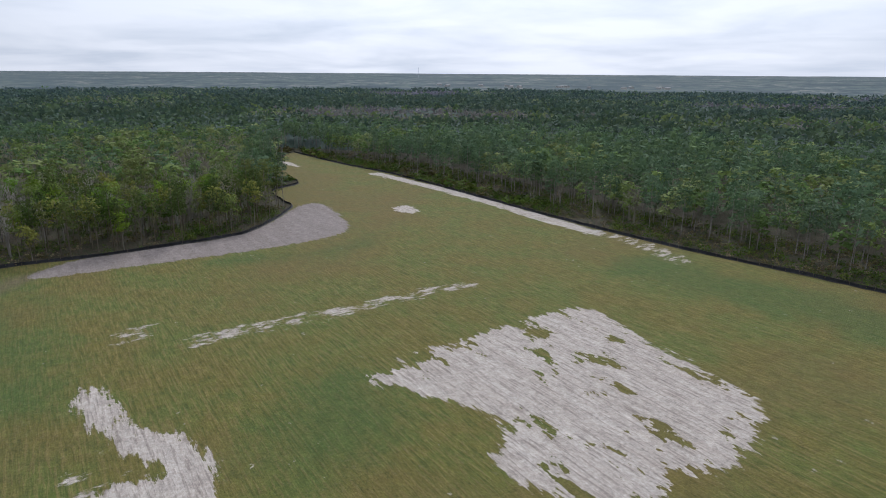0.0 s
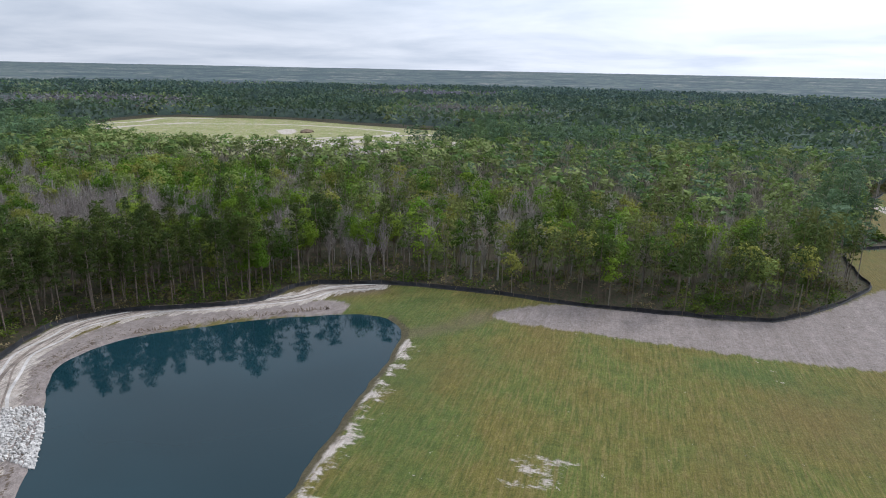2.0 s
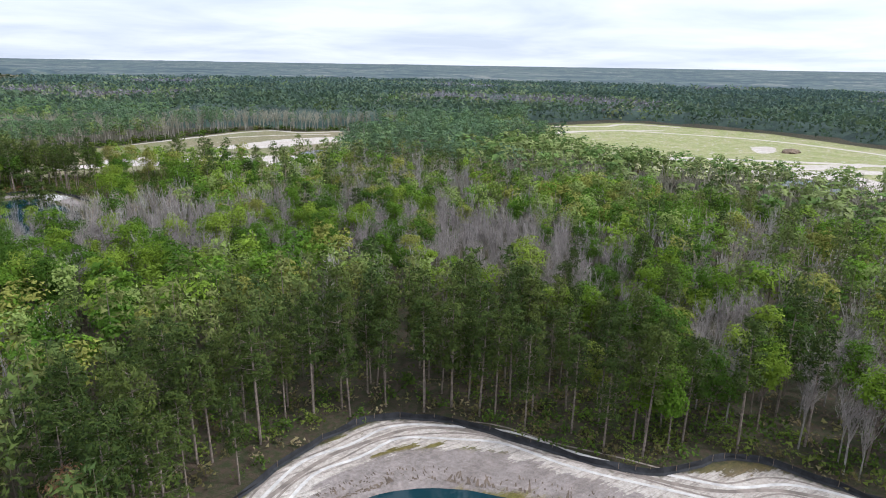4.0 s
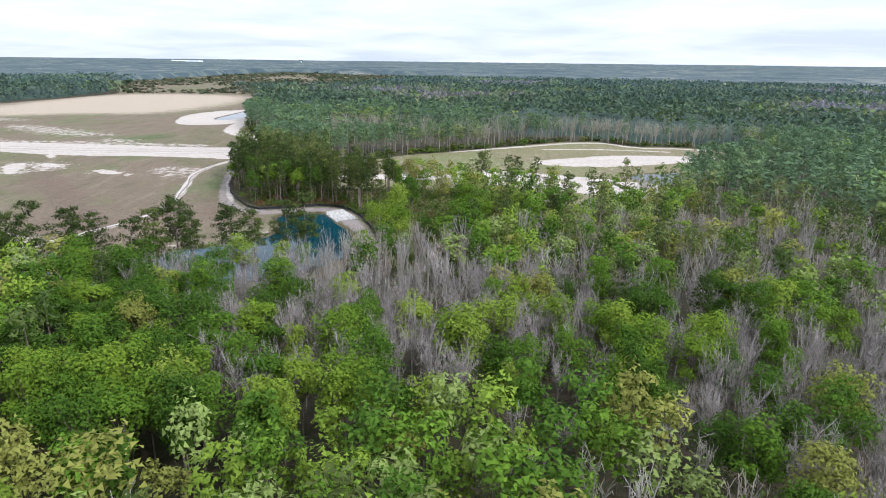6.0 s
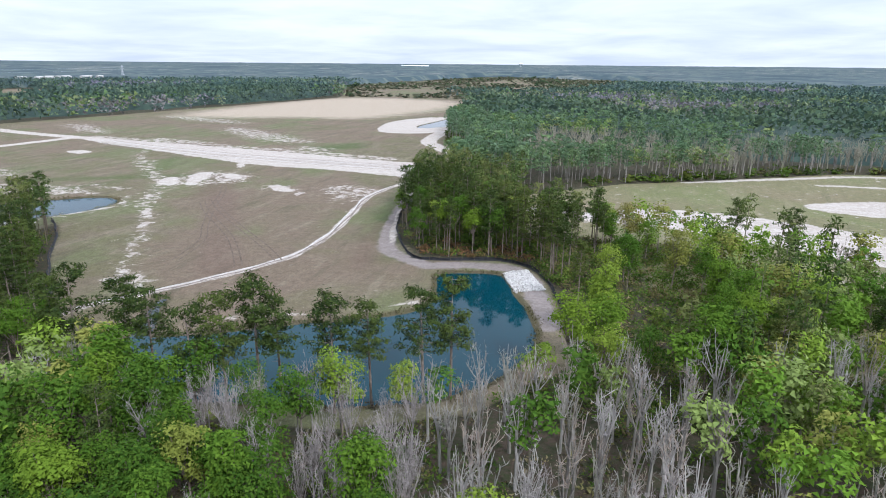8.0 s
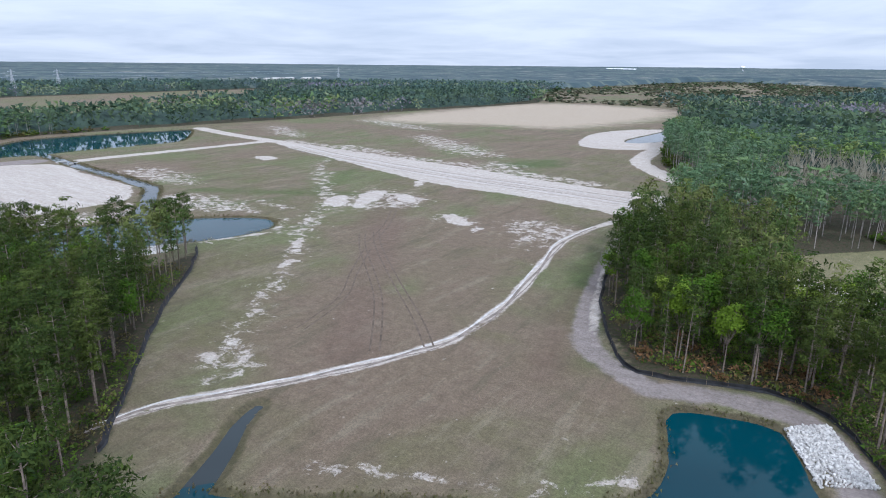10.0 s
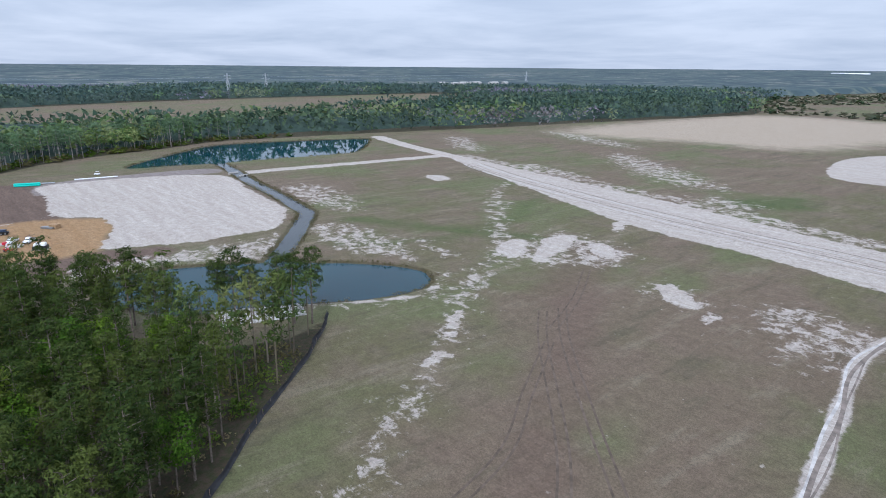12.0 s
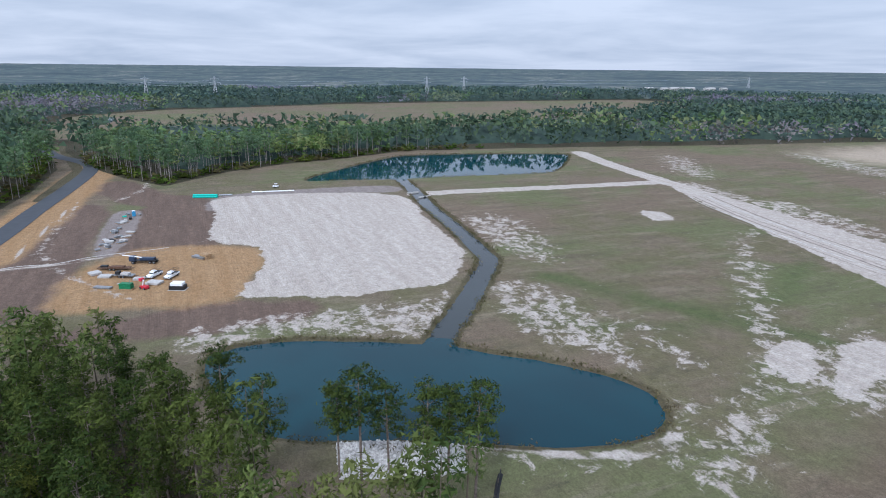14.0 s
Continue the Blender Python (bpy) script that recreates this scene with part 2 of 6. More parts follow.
def leaf_material(name, stops, tint=False):
    """Leaves; single trees vary by the object's random number, woodland by the tint stored with each tree."""
    m = Mat(name)
    if tint:
        base = m.node_attr("tint").outputs["Color"]
    else:
        base = m.ramp(m.node("ShaderNodeObjectInfo").outputs["Random"], stops)
    geo = m.node("ShaderNodeNewGeometry")
    leaf = geo.outputs["Random Per Island"]
    col = m.mix(m.step(leaf, 0.0, 1.0), m.mix(0.45, base, (0.012, 0.020, 0.006)), m.mix(0.22, base, (0.30, 0.34, 0.05)))
    col = m.mix(0.62 if tint else 0.5, col, base)
    m.put(m.bsdf.inputs["Base Color"], col)
    m.bsdf.inputs["Roughness"].default_value = 0.75
    m.bsdf.inputs["Specular IOR Level"].default_value = 0.06
    tr = m.node("ShaderNodeBsdfTranslucent", Color=col)
    mx = m.node("ShaderNodeMixShader", Fac=0.28)
    m.t.links.new(m.bsdf.outputs[0], mx.inputs[1]), m.t.links.new(tr.outputs[0], mx.inputs[2])
    m.t.links.new(mx.outputs[0], m.t.nodes["Material Output"].inputs[0])
    return m.mat


GROUND = ground_material()
WATER = water_material("teal_pond_water", (0.002, 0.026, 0.038), (0.003, 0.037, 0.050), 0.32)
SLATE_WATER = water_material("slate_pond_water", (0.005, 0.020, 0.026), (0.008, 0.028, 0.036), 0.42)
DITCH_WATER = water_material("grey_ditch_water", (0.016, 0.022, 0.024), (0.022, 0.030, 0.032), 0.5)
PINE = leaf_material("pine_needles", [(0.0, (0.022, 0.041, 0.012)), (0.5, (0.037, 0.060, 0.016)), (1.0, (0.075, 0.096, 0.024))])
BROAD = leaf_material("spring_leaves", [(0.0, (0.030, 0.074, 0.008)), (0.3, (0.048, 0.110, 0.010)), (0.55, (0.080, 0.155, 0.013)), (0.78, (0.140, 0.215, 0.018)), (0.92, (0.20, 0.27, 0.034)), (1.0, (0.19, 0.17, 0.048))])
WOODS = leaf_material("woodland_leaves", None, tint=True)
BARK = plain("bark", (0.17, 0.135, 0.11), 0.9, vary=0.4, scale=2.0)
PALE_BARK = plain("pale_bark", (0.25, 0.22, 0.20), 0.9, vary=0.35, scale=2.0)
TWIG = plain("bare_twigs", (0.225, 0.198, 0.182), 0.95, vary=0.35, scale=0.6)


# ------------------------------------------------------------------ geometry helpers
def mesh_quads(name, Q, material, attrs=None):
    """A mesh of separate faces with three or four corners. Q: (n, corners, 3)."""
    Q = np.asarray(Q, dtype=np.float32)
    n, c = Q.shape[:2]
    me = bpy.data.meshes.new(name)
    me.vertices.add(c * n), me.loops.add(c * n), me.polygons.add(n)
    me.vertices.foreach_set("co", Q.reshape(-1))
    me.loops.foreach_set("vertex_index", np.arange(c * n, dtype=np.int32))
    me.polygons.foreach_set("loop_start", np.arange(0, c * n, c, dtype=np.int32))
    me.update(calc_edges=True)
    me.materials.append(material)
    if attrs is not None:
        a = me.attributes.new("tint", "FLOAT_COLOR", "POINT")
        rgba = np.ones((c * n, 4), np.float32)
        rgba[:, :3] = np.repeat(attrs, c, axis=0)
        a.data.foreach_set("color", rgba.reshape(-1))
    return me


def split(Q):
    """Four-cornered faces cut into three-cornered ones."""
    return np.concatenate([Q[:, [0, 1, 2]], Q[:, [0, 2, 3]]])


def mesh_grid(name, V, nx, ny, material, keep=None):
    """A mesh of a grid of nx by ny points. V: (nx * ny, 3), x running fastest."""
    i = np.arange((nx - 1) * (ny - 1))
    a = (i // (nx - 1)) * nx + i % (nx - 1)
    F = np.stack([a, a + 1, a + 1 + nx, a + nx], 1).astype(np.int32)
    if keep is not None:
        F = F[keep]
    me = bpy.data.meshes.new(name)
    me.vertices.add(len(V)), me.loops.add(F.size), me.polygons.add(len(F))
    me.vertices.foreach_set("co", np.asarray(V, np.float32).reshape(-1))
    me.loops.foreach_set("vertex_index", F.reshape(-1))
    me.polygons.foreach_set("loop_start", np.arange(0, F.size, 4, dtype=np.int32))
    me.polygons.foreach_set("use_smooth", np.ones(len(F), bool))
    me.update(calc_edges=True)
    me.materials.append(material)
    return me


def curve_points(P, closed=True, sub=5):
    """A smooth line through plan points."""
    P = np.array(P, float)
    n = len(P)
    out = []
    for i in range(n if closed else n - 1):
        if closed:
            a, b, c, d = P[i - 1], P[i], P[(i + 1) % n], P[(i + 2) % n]
        else:
            a, b, c, d = P[max(i - 1, 0)], P[i], P[i + 1], P[min(i + 2, n - 1)]
        for k in range(sub):
            u = k / sub
            out.append(b + 0.5 * u * (c - a + u * (2 * a - 5 * b + 4 * c - d + u * (3 * (b - c) + d - a))))
    if not closed:
        out.append(P[-1])
    return np.array(out)


def seg_dist(X, Y, L, closed):
    d2 = np.full(X.shape, 1e12)
    n = len(L)
    for i in range(n if closed else n - 1):
        a, b = L[i], L[(i + 1) % n]
        ab = b - a
        k = np.clip(((X - a[0]) * ab[0] + (Y - a[1]) * ab[1]) / max(ab @ ab, 1e-9), 0, 1)
        d2 = np.minimum(d2, (X - a[0] - k * ab[0]) ** 2 + (Y - a[1] - k * ab[1]) ** 2)
    return np.sqrt(d2)


def inside(X, Y, L):
    c = np.zeros(X.shape, bool)
    for i in range(len(L)):
        (x0, y0), (x1, y1) = L[i - 1], L[i]
        if y0 == y1:
            continue
        c ^= ((y0 > Y) != (y1 > Y)) & (X < (x1 - x0) * (Y - y0) / (y1 - y0) + x0)
    return c


def signed(X, Y, L, reach=60.0):
    """Metres inside (+) or outside (-) of a closed outline; far off it is just -reach."""
    out = np.full(X.shape, -float(reach))
    lo, hi = L.min(0) - reach, L.max(0) + reach
    k = (X > lo[0]) & (X < hi[0]) & (Y > lo[1]) & (Y < hi[1])
    if k.any():
        d = seg_dist(X[k], Y[k], L, True)
        out[k] = np.where(inside(X[k], Y[k], L), d, -np.minimum(d, reach))
    return out


def along(X, Y, L, half, reach=60.0):
    """The same for a band of a half width round a line."""
    out = np.full(X.shape, -float(reach))
    lo, hi = L.min(0) - reach, L.max(0) + reach
    k = (X > lo[0]) & (X < hi[0]) & (Y > lo[1]) & (Y < hi[1])
    if k.any():
        out[k] = np.maximum(half - seg_dist(X[k], Y[k], L, False), -reach)
    return out


def patch_noise(X, Y, scale, seed):
    r = np.random.default_rng(seed)
    v = np.zeros(X.shape)
    for k in range(7):
        a, f, p = r.uniform(0, 6.28), scale * r.uniform(0.6, 2.2), r.uniform(0, 6.28)
        v += np.sin((X * math.cos(a) + Y * math.sin(a)) * f + p)
    return v / 3.2


def part(name, data, material, parent, label=""):
    """Links a bmesh or a mesh as one object under a thing or a part."""
    if isinstance(data, bmesh.types.BMesh):
        me = bpy.data.meshes.new(name)
        data.to_mesh(me)
        data.free()
        me.materials.append(material)
    else:
        me = data
    ob = new(name, me)
    ob.parent = parent
    if label:
        tagged(ob, label)
    return ob


def thing(name, label, category, m=Matrix(), group="", kind=""):
    ob = new(name)
    ob.matrix_basis = m
    return tagged(ob, label, category, group, kind)


# ------------------------------------------------------------------ the plan (metres)
POND_A = curve_points([(-26.7, -38.2), (-19.1, -31.5), (-7.6, -21), (0, -19.1), (10.5, -22.4), (25.8, -39.2), (33.4, -51.6), (39.2, -64), (37.2, -72.6), (29.6, -77.4), (10.5, -78.8), (-21, -80.2), (-44.9, -82.1), (-74.5, -84), (-84, -76.4), (-63, -61.1), (-42, -49.7)])
POND_B = curve_points([(-95.5, 158.5), (-83.1, 165.2), (-72.6, 171.9), (-60.2, 178.6), (-49.7, 185.3), (-44.9, 191), (-43.9, 198.6), (-45.8, 207.2), (-47.8, 215.8), (-40.1, 219.6), (-31.5, 219.6), (-24.8, 204.4), (-19.1, 191), (-17.2, 171.9), (-28.6, 152.8), (-47.8, 144.2), (-66.8, 140.4), (-82.1, 141.3), (-93.6, 149), (-98.4, 154.7)])
POND_C = curve_points([(-255, 193.9), (-259.8, 199.6), (-258.8, 213), (-252.1, 229.2), (-242.6, 245.4), (-236.8, 251.2), (-230.2, 258.8), (-221.6, 266.4), (-213, 271.2), (-205.3, 271.2), (-199.6, 266.4), (-197.7, 257.8), (-200.5, 246.4), (-205.3, 236.8), (-213, 221.6), (-220.6, 204.4), (-229.2, 198.6), (-241.6, 194.8)])
POND_D = curve_points([(-462.2, 257.8), (-489.9, 282.7), (-515.7, 312.3), (-533.8, 341.9), (-525.2, 394.4), (-508.1, 444.1), (-496.6, 448.8), (-446, 405.9), (-440.3, 381), (-445, 350.5), (-448.8, 310.4), (-456.5, 274.1)])
POND_E = curve_points([(113.6, 298), (128.9, 306.6), (146.1, 307.5), (133.7, 286.5), (123.2, 276)])
POND_F = curve_points([(290.3, 93.6), (317.1, 75.4), (296.1, 47.8), (273.1, 70.7)])
POND_G = curve_points([(-174.8, 597.8), (-174.8, 638.9), (-163.3, 724.8), (-150.9, 652.3), (-156.6, 605.5)])
POND_H = curve_points([(-878.6, 110.8), (-934, 127), (-907.2, 145.2), (-840.4, 130.8)])
DITCH = curve_points([(-96.3, 156), (-99.0, 161.9), (-101.9, 167.4), (-105.5, 173.3), (-107.5, 179)], False)
CHANNEL = curve_points([(-240.7, 238.8), (-263.6, 257.8), (-282.7, 272.2), (-297, 282.7), (-309.4, 285.5), (-345.7, 291.3), (-378.2, 295.1), (-403, 299.9), (-432.6, 304.6), (-458.4, 308.5)], False)

FENCE_A = curve_points([(-191, -90.7), (-105, -64.9), (-57.3, -43.9), (-32.5, -27.7), (-17.2, -13.4), (-3.8, -5.7), (5.7, -3.3), (12.4, -3.8), (21, -10.5), (27.7, -22), (34.4, -33.4), (41.1, -38.2), (49.7, -40.1), (54.4, -44.9), (58.3, -55.4), (61.1, -66.8), (62.1, -81.2), (62.1, -96.5), (61.1, -109.8), (62.1, -132.7), (64, -150.9), (70.7, -165.2), (99.3, -188.1), (113.6, -190), (140.4, -193.9), (151.8, -210.1), (165.2, -213.9), (184.3, -209.1), (225.4, -224.4), (270.3, -246.4)], False, 4)
FENCE_B = curve_points([(276.9, -255), (209.1, -259.8), (152.8, -268.4), (76.4, -270.3), (22, -271.2), (-27.7, -275), (-86, -284.6), (-191, -296.1)], False, 4)
FENCE_C = curve_points([(-9.5, 181.4), (-10.5, 190), (-13.4, 201.5), (-18.1, 216.8), (-24.8, 228.2), (-34.4, 232.1), (-47.8, 228.2), (-59.2, 228.2), (-69.7, 246.4), (-76.4, 263.6), (-82.1, 286.5), (-86.9, 334.2)], False, 4)
FENCE_D = curve_points([(-116.5, 155.7), (-126.1, 165.2), (-137.5, 174.8), (-149, 185.3), (-164.3, 200.5), (-184.3, 222.5), (-197.7, 233)], False, 4)

CLEARING_A = np.vstack([FENCE_A, FENCE_B, [(-401.1, -315.1), (-401.1, -133.7)]])
CLEARING_B = np.array([(-7.6, 171.9), (-10.5, 190), (-13.4, 201.5), (-18.1, 216.8), (-24.8, 228.2), (-34.4, 232.1), (-57.3, 228.2), (-69.7, 246.4), (-76.4, 263.6), (-82.1, 286.5), (-87.9, 339), (-87.9, 382), (-88.8, 434.5), (-118.4, 488), (-140.4, 568.2), (-156.6, 666.6), (-170.9, 759.2), (-191, 859.5), (-234, 999.9), (-430.7, 1007.5), (-448.8, 888.1), (-468.9, 805.1), (-491.8, 695.2), (-504.2, 611.2), (-534.8, 478.5), (-555.8, 348.6), (-532.9, 299.9), (-523.3, 262.6), (-501.4, 220.6), (-467, 188.1), (-493.7, 170.9), (-537.7, 150.9), (-621.7, 127), (-668.5, 122.2), (-658, 111.7), (-543.4, 131.8), (-472.7, 129.9), (-429.8, 124.1), (-382, 100.3), (-315.1, 90.7), (-276.9, 105), (-262.6, 143.2), (-254, 171.9), (-234, 181.4), (-218.7, 190), (-202.5, 196.7), (-193.9, 205.3), (-190, 219.6), (-194.8, 232.1), (-197.7, 233), (-184.3, 222.5), (-164.3, 200.5), (-149, 185.3), (-137.5, 174.8), (-126.1, 165.2), (-116.5, 155.7), (-103.1, 141.3), (-84, 135.6), (-63, 134.7), (-43, 137.5), (-22.9, 148)], float)
CLEARING_C = np.array([(-40, 330), (0, 368.6), (39.2, 389.6), (83.1, 416.4), (108.9, 432.6), (137.5, 437.4), (155.7, 410.6), (190, 405.9), (229.2, 377.2), (217.7, 341.9), (149.9, 290.3), (107.9, 241.6), (77.4, 222.5), (48.7, 239.7), (20, 262), (-32, 266)], float)
CLEARING_D = np.array([(358.1, 367.7), (476.5, 358.1), (492.8, 340.9), (517.6, 225.4), (492.8, 134.7), (473.7, 42), (429.8, -14.3), (323.7, -1), (282.7, 47.8), (269.3, 71.6), (254, 143.2), (260.7, 196.7), (280.8, 277.9)], float)
CLEARING_E = np.array([(-700, 95), (-940, 89), (-1030, 200), (-1095, 440), (-1110, 730), (-1100, 1050), (-860, 955), (-730, 636), (-664, 430), (-672, 310), (-705, 150)], float)
CLEARING_F = np.array([(-430.7, 1014.2), (-219.6, 1014.2), (-47.8, 1241.5), (57.3, 2196.5), (-477.5, 2483), (-611.2, 1432.5)], float)
CLEARINGS = [CLEARING_A, CLEARING_B, CLEARING_C, CLEARING_D, CLEARING_E, CLEARING_F]

# the run of open ground past which the nearest trees stand
CORRIDOR = curve_points([(-152.8, -100.3), (-105, -119.4), (-57.3, -107), (-19.1, -66.8), (0, 0), (0, 38.2), (-19.1, 95.5), (-57.3, 149.9), (-124.1, 191)], False, 3)

# the stretches of wood that the walk looks into from close by
SHOWN_EAST = np.array([(-20, -8), (25, 0), (62, -45), (70, 25), (55, 85), (20, 95), (-38, 84), (-50, 122)], float)
SHOWN_WEST = np.array([(-115, 145), (-160, 178), (-215, 180)], float)
SHOWN_NORTH = np.array([(5, 185), (-15, 235), (-55, 245), (-75, 285)], float)


def clearing_depth(X, Y, reach=90.0):
    d = np.full(X.shape, -float(reach))
    for L in CLEARINGS:
        d = np.maximum(d, signed(X, Y, L, reach))
    return d


# ------------------------------------------------------------------ ground, one sheet out to the horizon
def axis_steps(lo, hi, step, far, grow=1.16):
    a = list(np.arange(lo, hi + step, step))
    g, x, left = step, a[-1], []
    while x < far:
        g *= grow
        x += g
        a.append(x)
    g, x = step, a[0]
    while x > -far:
        g *= grow
        x -= g
        left.append(x)
    return np.array(left[::-1] + a)


def build_ground():
    xs = axis_steps(-590, 492, 2.9, 6500)
    ys = axis_steps(-300, 540, 2.9, 6500)
    finer = lambda a, lo, hi: np.sort(np.concatenate([a, (0.5 * (a[:-1] + a[1:]))[(a[:-1] > lo) & (a[1:] < hi)]]))
    xs, ys = finer(finer(xs, -88, 60), -112, -92), finer(finer(ys, -86, -4), 152, 184)
    X, Y = [a.reshape(-1) for a in np.meshgrid(xs, ys)]
    water = np.full(X.shape, -60.0)
    for L in (POND_A, POND_B, POND_C, POND_D, POND_E, POND_F, POND_G, POND_H):
        water = np.maximum(water, signed(X, Y, L, 30))
    water += np.where(water > -6, 0.30 * patch_noise(X, Y, 0.55, 31), 0)
    water = np.maximum(water, along(X, Y, CHANNEL, 3.0, 30) + np.where(along(X, Y, CHANNEL, 3.0, 30) > -6, 0.35 * patch_noise(X, Y, 0.45, 33), 0))
    ditch = along(X, Y, DITCH, 2.0, 30)
    water = np.maximum(water, np.where(ditch > -8, ditch - 1.3 * np.clip((Y - 160) / 20, 0, 1), ditch))
    Z = -np.clip((water + 1.8) * 0.30, 0, 2.0)
    # the woods stand a little higher than the graded land
    depth = clearing_depth(X, Y, 60)
    Z += 0.5 * np.clip((-depth - 3) / 12, 0, 1)
    P = lambda *p: curve_points(p, True, 4)
    R = lambda *p: curve_points(p, False, 4)
    top = lambda items: np.max([np.full(X.shape, -60.0)] + items, axis=0)
    sand = top([
        along(X, Y, R((-34, 300), (-8, 296), (20, 300), (45, 292)), 7.0),
        signed(X, Y, P((-54.4, -147.1), (-50.6, -158.5), (-50.6, -173.8), (-48.7, -193.9), (-51.6, -209.1), (-72.6, -205.3), (-88.8, -204.4), (-101.2, -200.5), (-107, -191), (-108.9, -180.5), (-108.9, -167.1), (-101.2, -154.7), (-89.8, -150.9), (-84, -158.5), (-72.6, -156.6), (-62.1, -149))),
        signed(X, Y, P((75.4, -223.5), (78.3, -232.1), (64, -230.2), (65.9, -224.4))),
        signed(X, Y, P((-31.5, -101.5), (-34.2, -105.5), (-46.4, -106.8), (-52.8, -109.3), (-55.2, -113), (-62, -115), (-68.5, -116), (-77, -114.5), (-80, -104), (-72, -99), (-65.5, -102), (-66.5, -108.5), (-61.9, -108), (-56.4, -103.4), (-50.8, -103.2), (-39.6, -100))) - 0.3,
        along(X, Y, R((162.3, -260.7), (112.7, -265.5), (69.7, -267.4), (30.6, -266.4), (2.9, -266.4)), 3.6),
        signed(X, Y, P((-389.6, 443.1), (-332.3, 435.5), (-260.7, 425), (-205.3, 417.3), (-142.3, 404), (-95.5, 401.1), (-57.3, 396.3), (-57.3, 353.3), (-89.8, 350.5), (-114.6, 357.2), (-149, 363.9), (-185.3, 365.8), (-227.3, 376.3), (-288.4, 398.2), (-366.7, 426.9))),
        along(X, Y, R((-404.9, 299.9), (-403, 324.7), (-400.1, 347.6), (-393.5, 398.2), (-389.6, 440.3)), 5.0),
        along(X, Y, R((-507.1, 465.1), (-477.5, 456.5), (-436.4, 446.9), (-382, 437.4)), 6.0),
        signed(X, Y, P((-426.4, 209.9), (-400, 207), (-379, 204.7), (-352, 202), (-340, 215), (-320.3, 215.6), (-303, 209), (-291.2, 205), (-287, 218.5), (-281.5, 229.3), (-281.5, 245.5), (-282.5, 261), (-302, 276), (-312, 280), (-352.6, 284.5), (-404, 290), (-424, 255.5))),
        signed(X, Y, P((-192.9, 550.1), (-213.9, 634.1), (-193.9, 694.3), (-160.4, 711.5), (-143.2, 614.1), (-150.9, 553.9))),
        along(X, Y, R((-57.3, 377.2), (-90.7, 430.7), (-110.8, 457.4), (-136.6, 503.3), (-143.2, 584.5)), 6.0),
        signed(X, Y, P((73.3, 343.8), (105, 360), (139.4, 369.3), (197.8, 359.4), (176, 346.4), (121.5, 327.8), (82.2, 330.8))),
        signed(X, Y, P((0, 312), (23.5, 319), (51.1, 314), (84.9, 297.9), (122.5, 272), (112, 250), (90, 248), (64.7, 262), (21.5, 284), (0, 290))) - 1,
        along(X, Y, R((30, 384), (83, 410), (112, 425), (140, 428), (158, 404), (188, 398), (222, 374)), 2.5),
        along(X, Y, R((92, 395), (130, 395), (170, 385)), 2.0),
        along(X, Y, R((286.5, 191), (343.8, 143.2), (401.1, 86), (439.3, 38.2)), 4.0),
        along(X, Y, R((315.1, 315.1), (382, 315.1), (448.8, 286.5)), 3.0),
        signed(X, Y, P((411.6, 177.6), (427.8, 171.9), (402.1, 153.8), (384.9, 156.6))),
        along(X, Y, R((302, 102), (366, 79), (371, 48), (380, 19), (388, 2)), 9.0) - 2,
        signed(X, Y, P((-209, 325), (-210, 330), (-206, 342), (-198, 330), (-193, 314), (-191, 305), (-195, 304))) - 0.8,
        signed(X, Y, P((-214, 308), (-215, 323), (-205, 314), (-200, 304), (-203, 300))) - 0.5,
        signed(X, Y, P((-197, 334), (-194, 341), (-182, 335), (-178, 326), (-181, 323), (-189, 324))) - 2.4,
        signed(X, Y, P((-211, 370), (-202, 369), (-193, 348), (-200, 353))) - 1.5,
        signed(X, Y, P((-158, 314), (-156, 319), (-144, 311), (-141, 305), (-144, 304), (-153, 308))) - 0.5,
        signed(X, Y, P((-137.5, 301), (-137.5, 306.6), (-134.7, 305.6), (-134.7, 298))),
        signed(X, Y, P((-173, 249), (-177.6, 258), (-174, 257), (-169, 250), (-168, 246))),
        signed(X, Y, P((-162, 233), (-164, 238), (-163, 240), (-159.5, 235))),
        signed(X, Y, P((-161, 246), (-164, 255), (-161, 252), (-159.5, 246))) - 0.5,
        signed(X, Y, P((-337, 376), (-331, 385), (-319, 381), (-321, 370))) * 0.8 - 0.5,
        signed(X, Y, P((276.9, 38.2), (315.1, 38.2), (343.8, 76.4), (324.7, 105), (296.1, 103.1))),
        along(X, Y, R((59.2, -59.2), (51.6, -49.7), (42, -43.9), (31.5, -28.6), (23.9, -16.2), (13.4, -8.6), (3.8, -8.6), (-5.7, -10.5), (-17.2, -19.1), (-28.6, -31.5), (-43, -40.1)), 4.2),
        signed(X, Y, P((205.3, -233), (224.4, -229.2), (247.3, -227.3), (229.2, -234.9))),
    ])
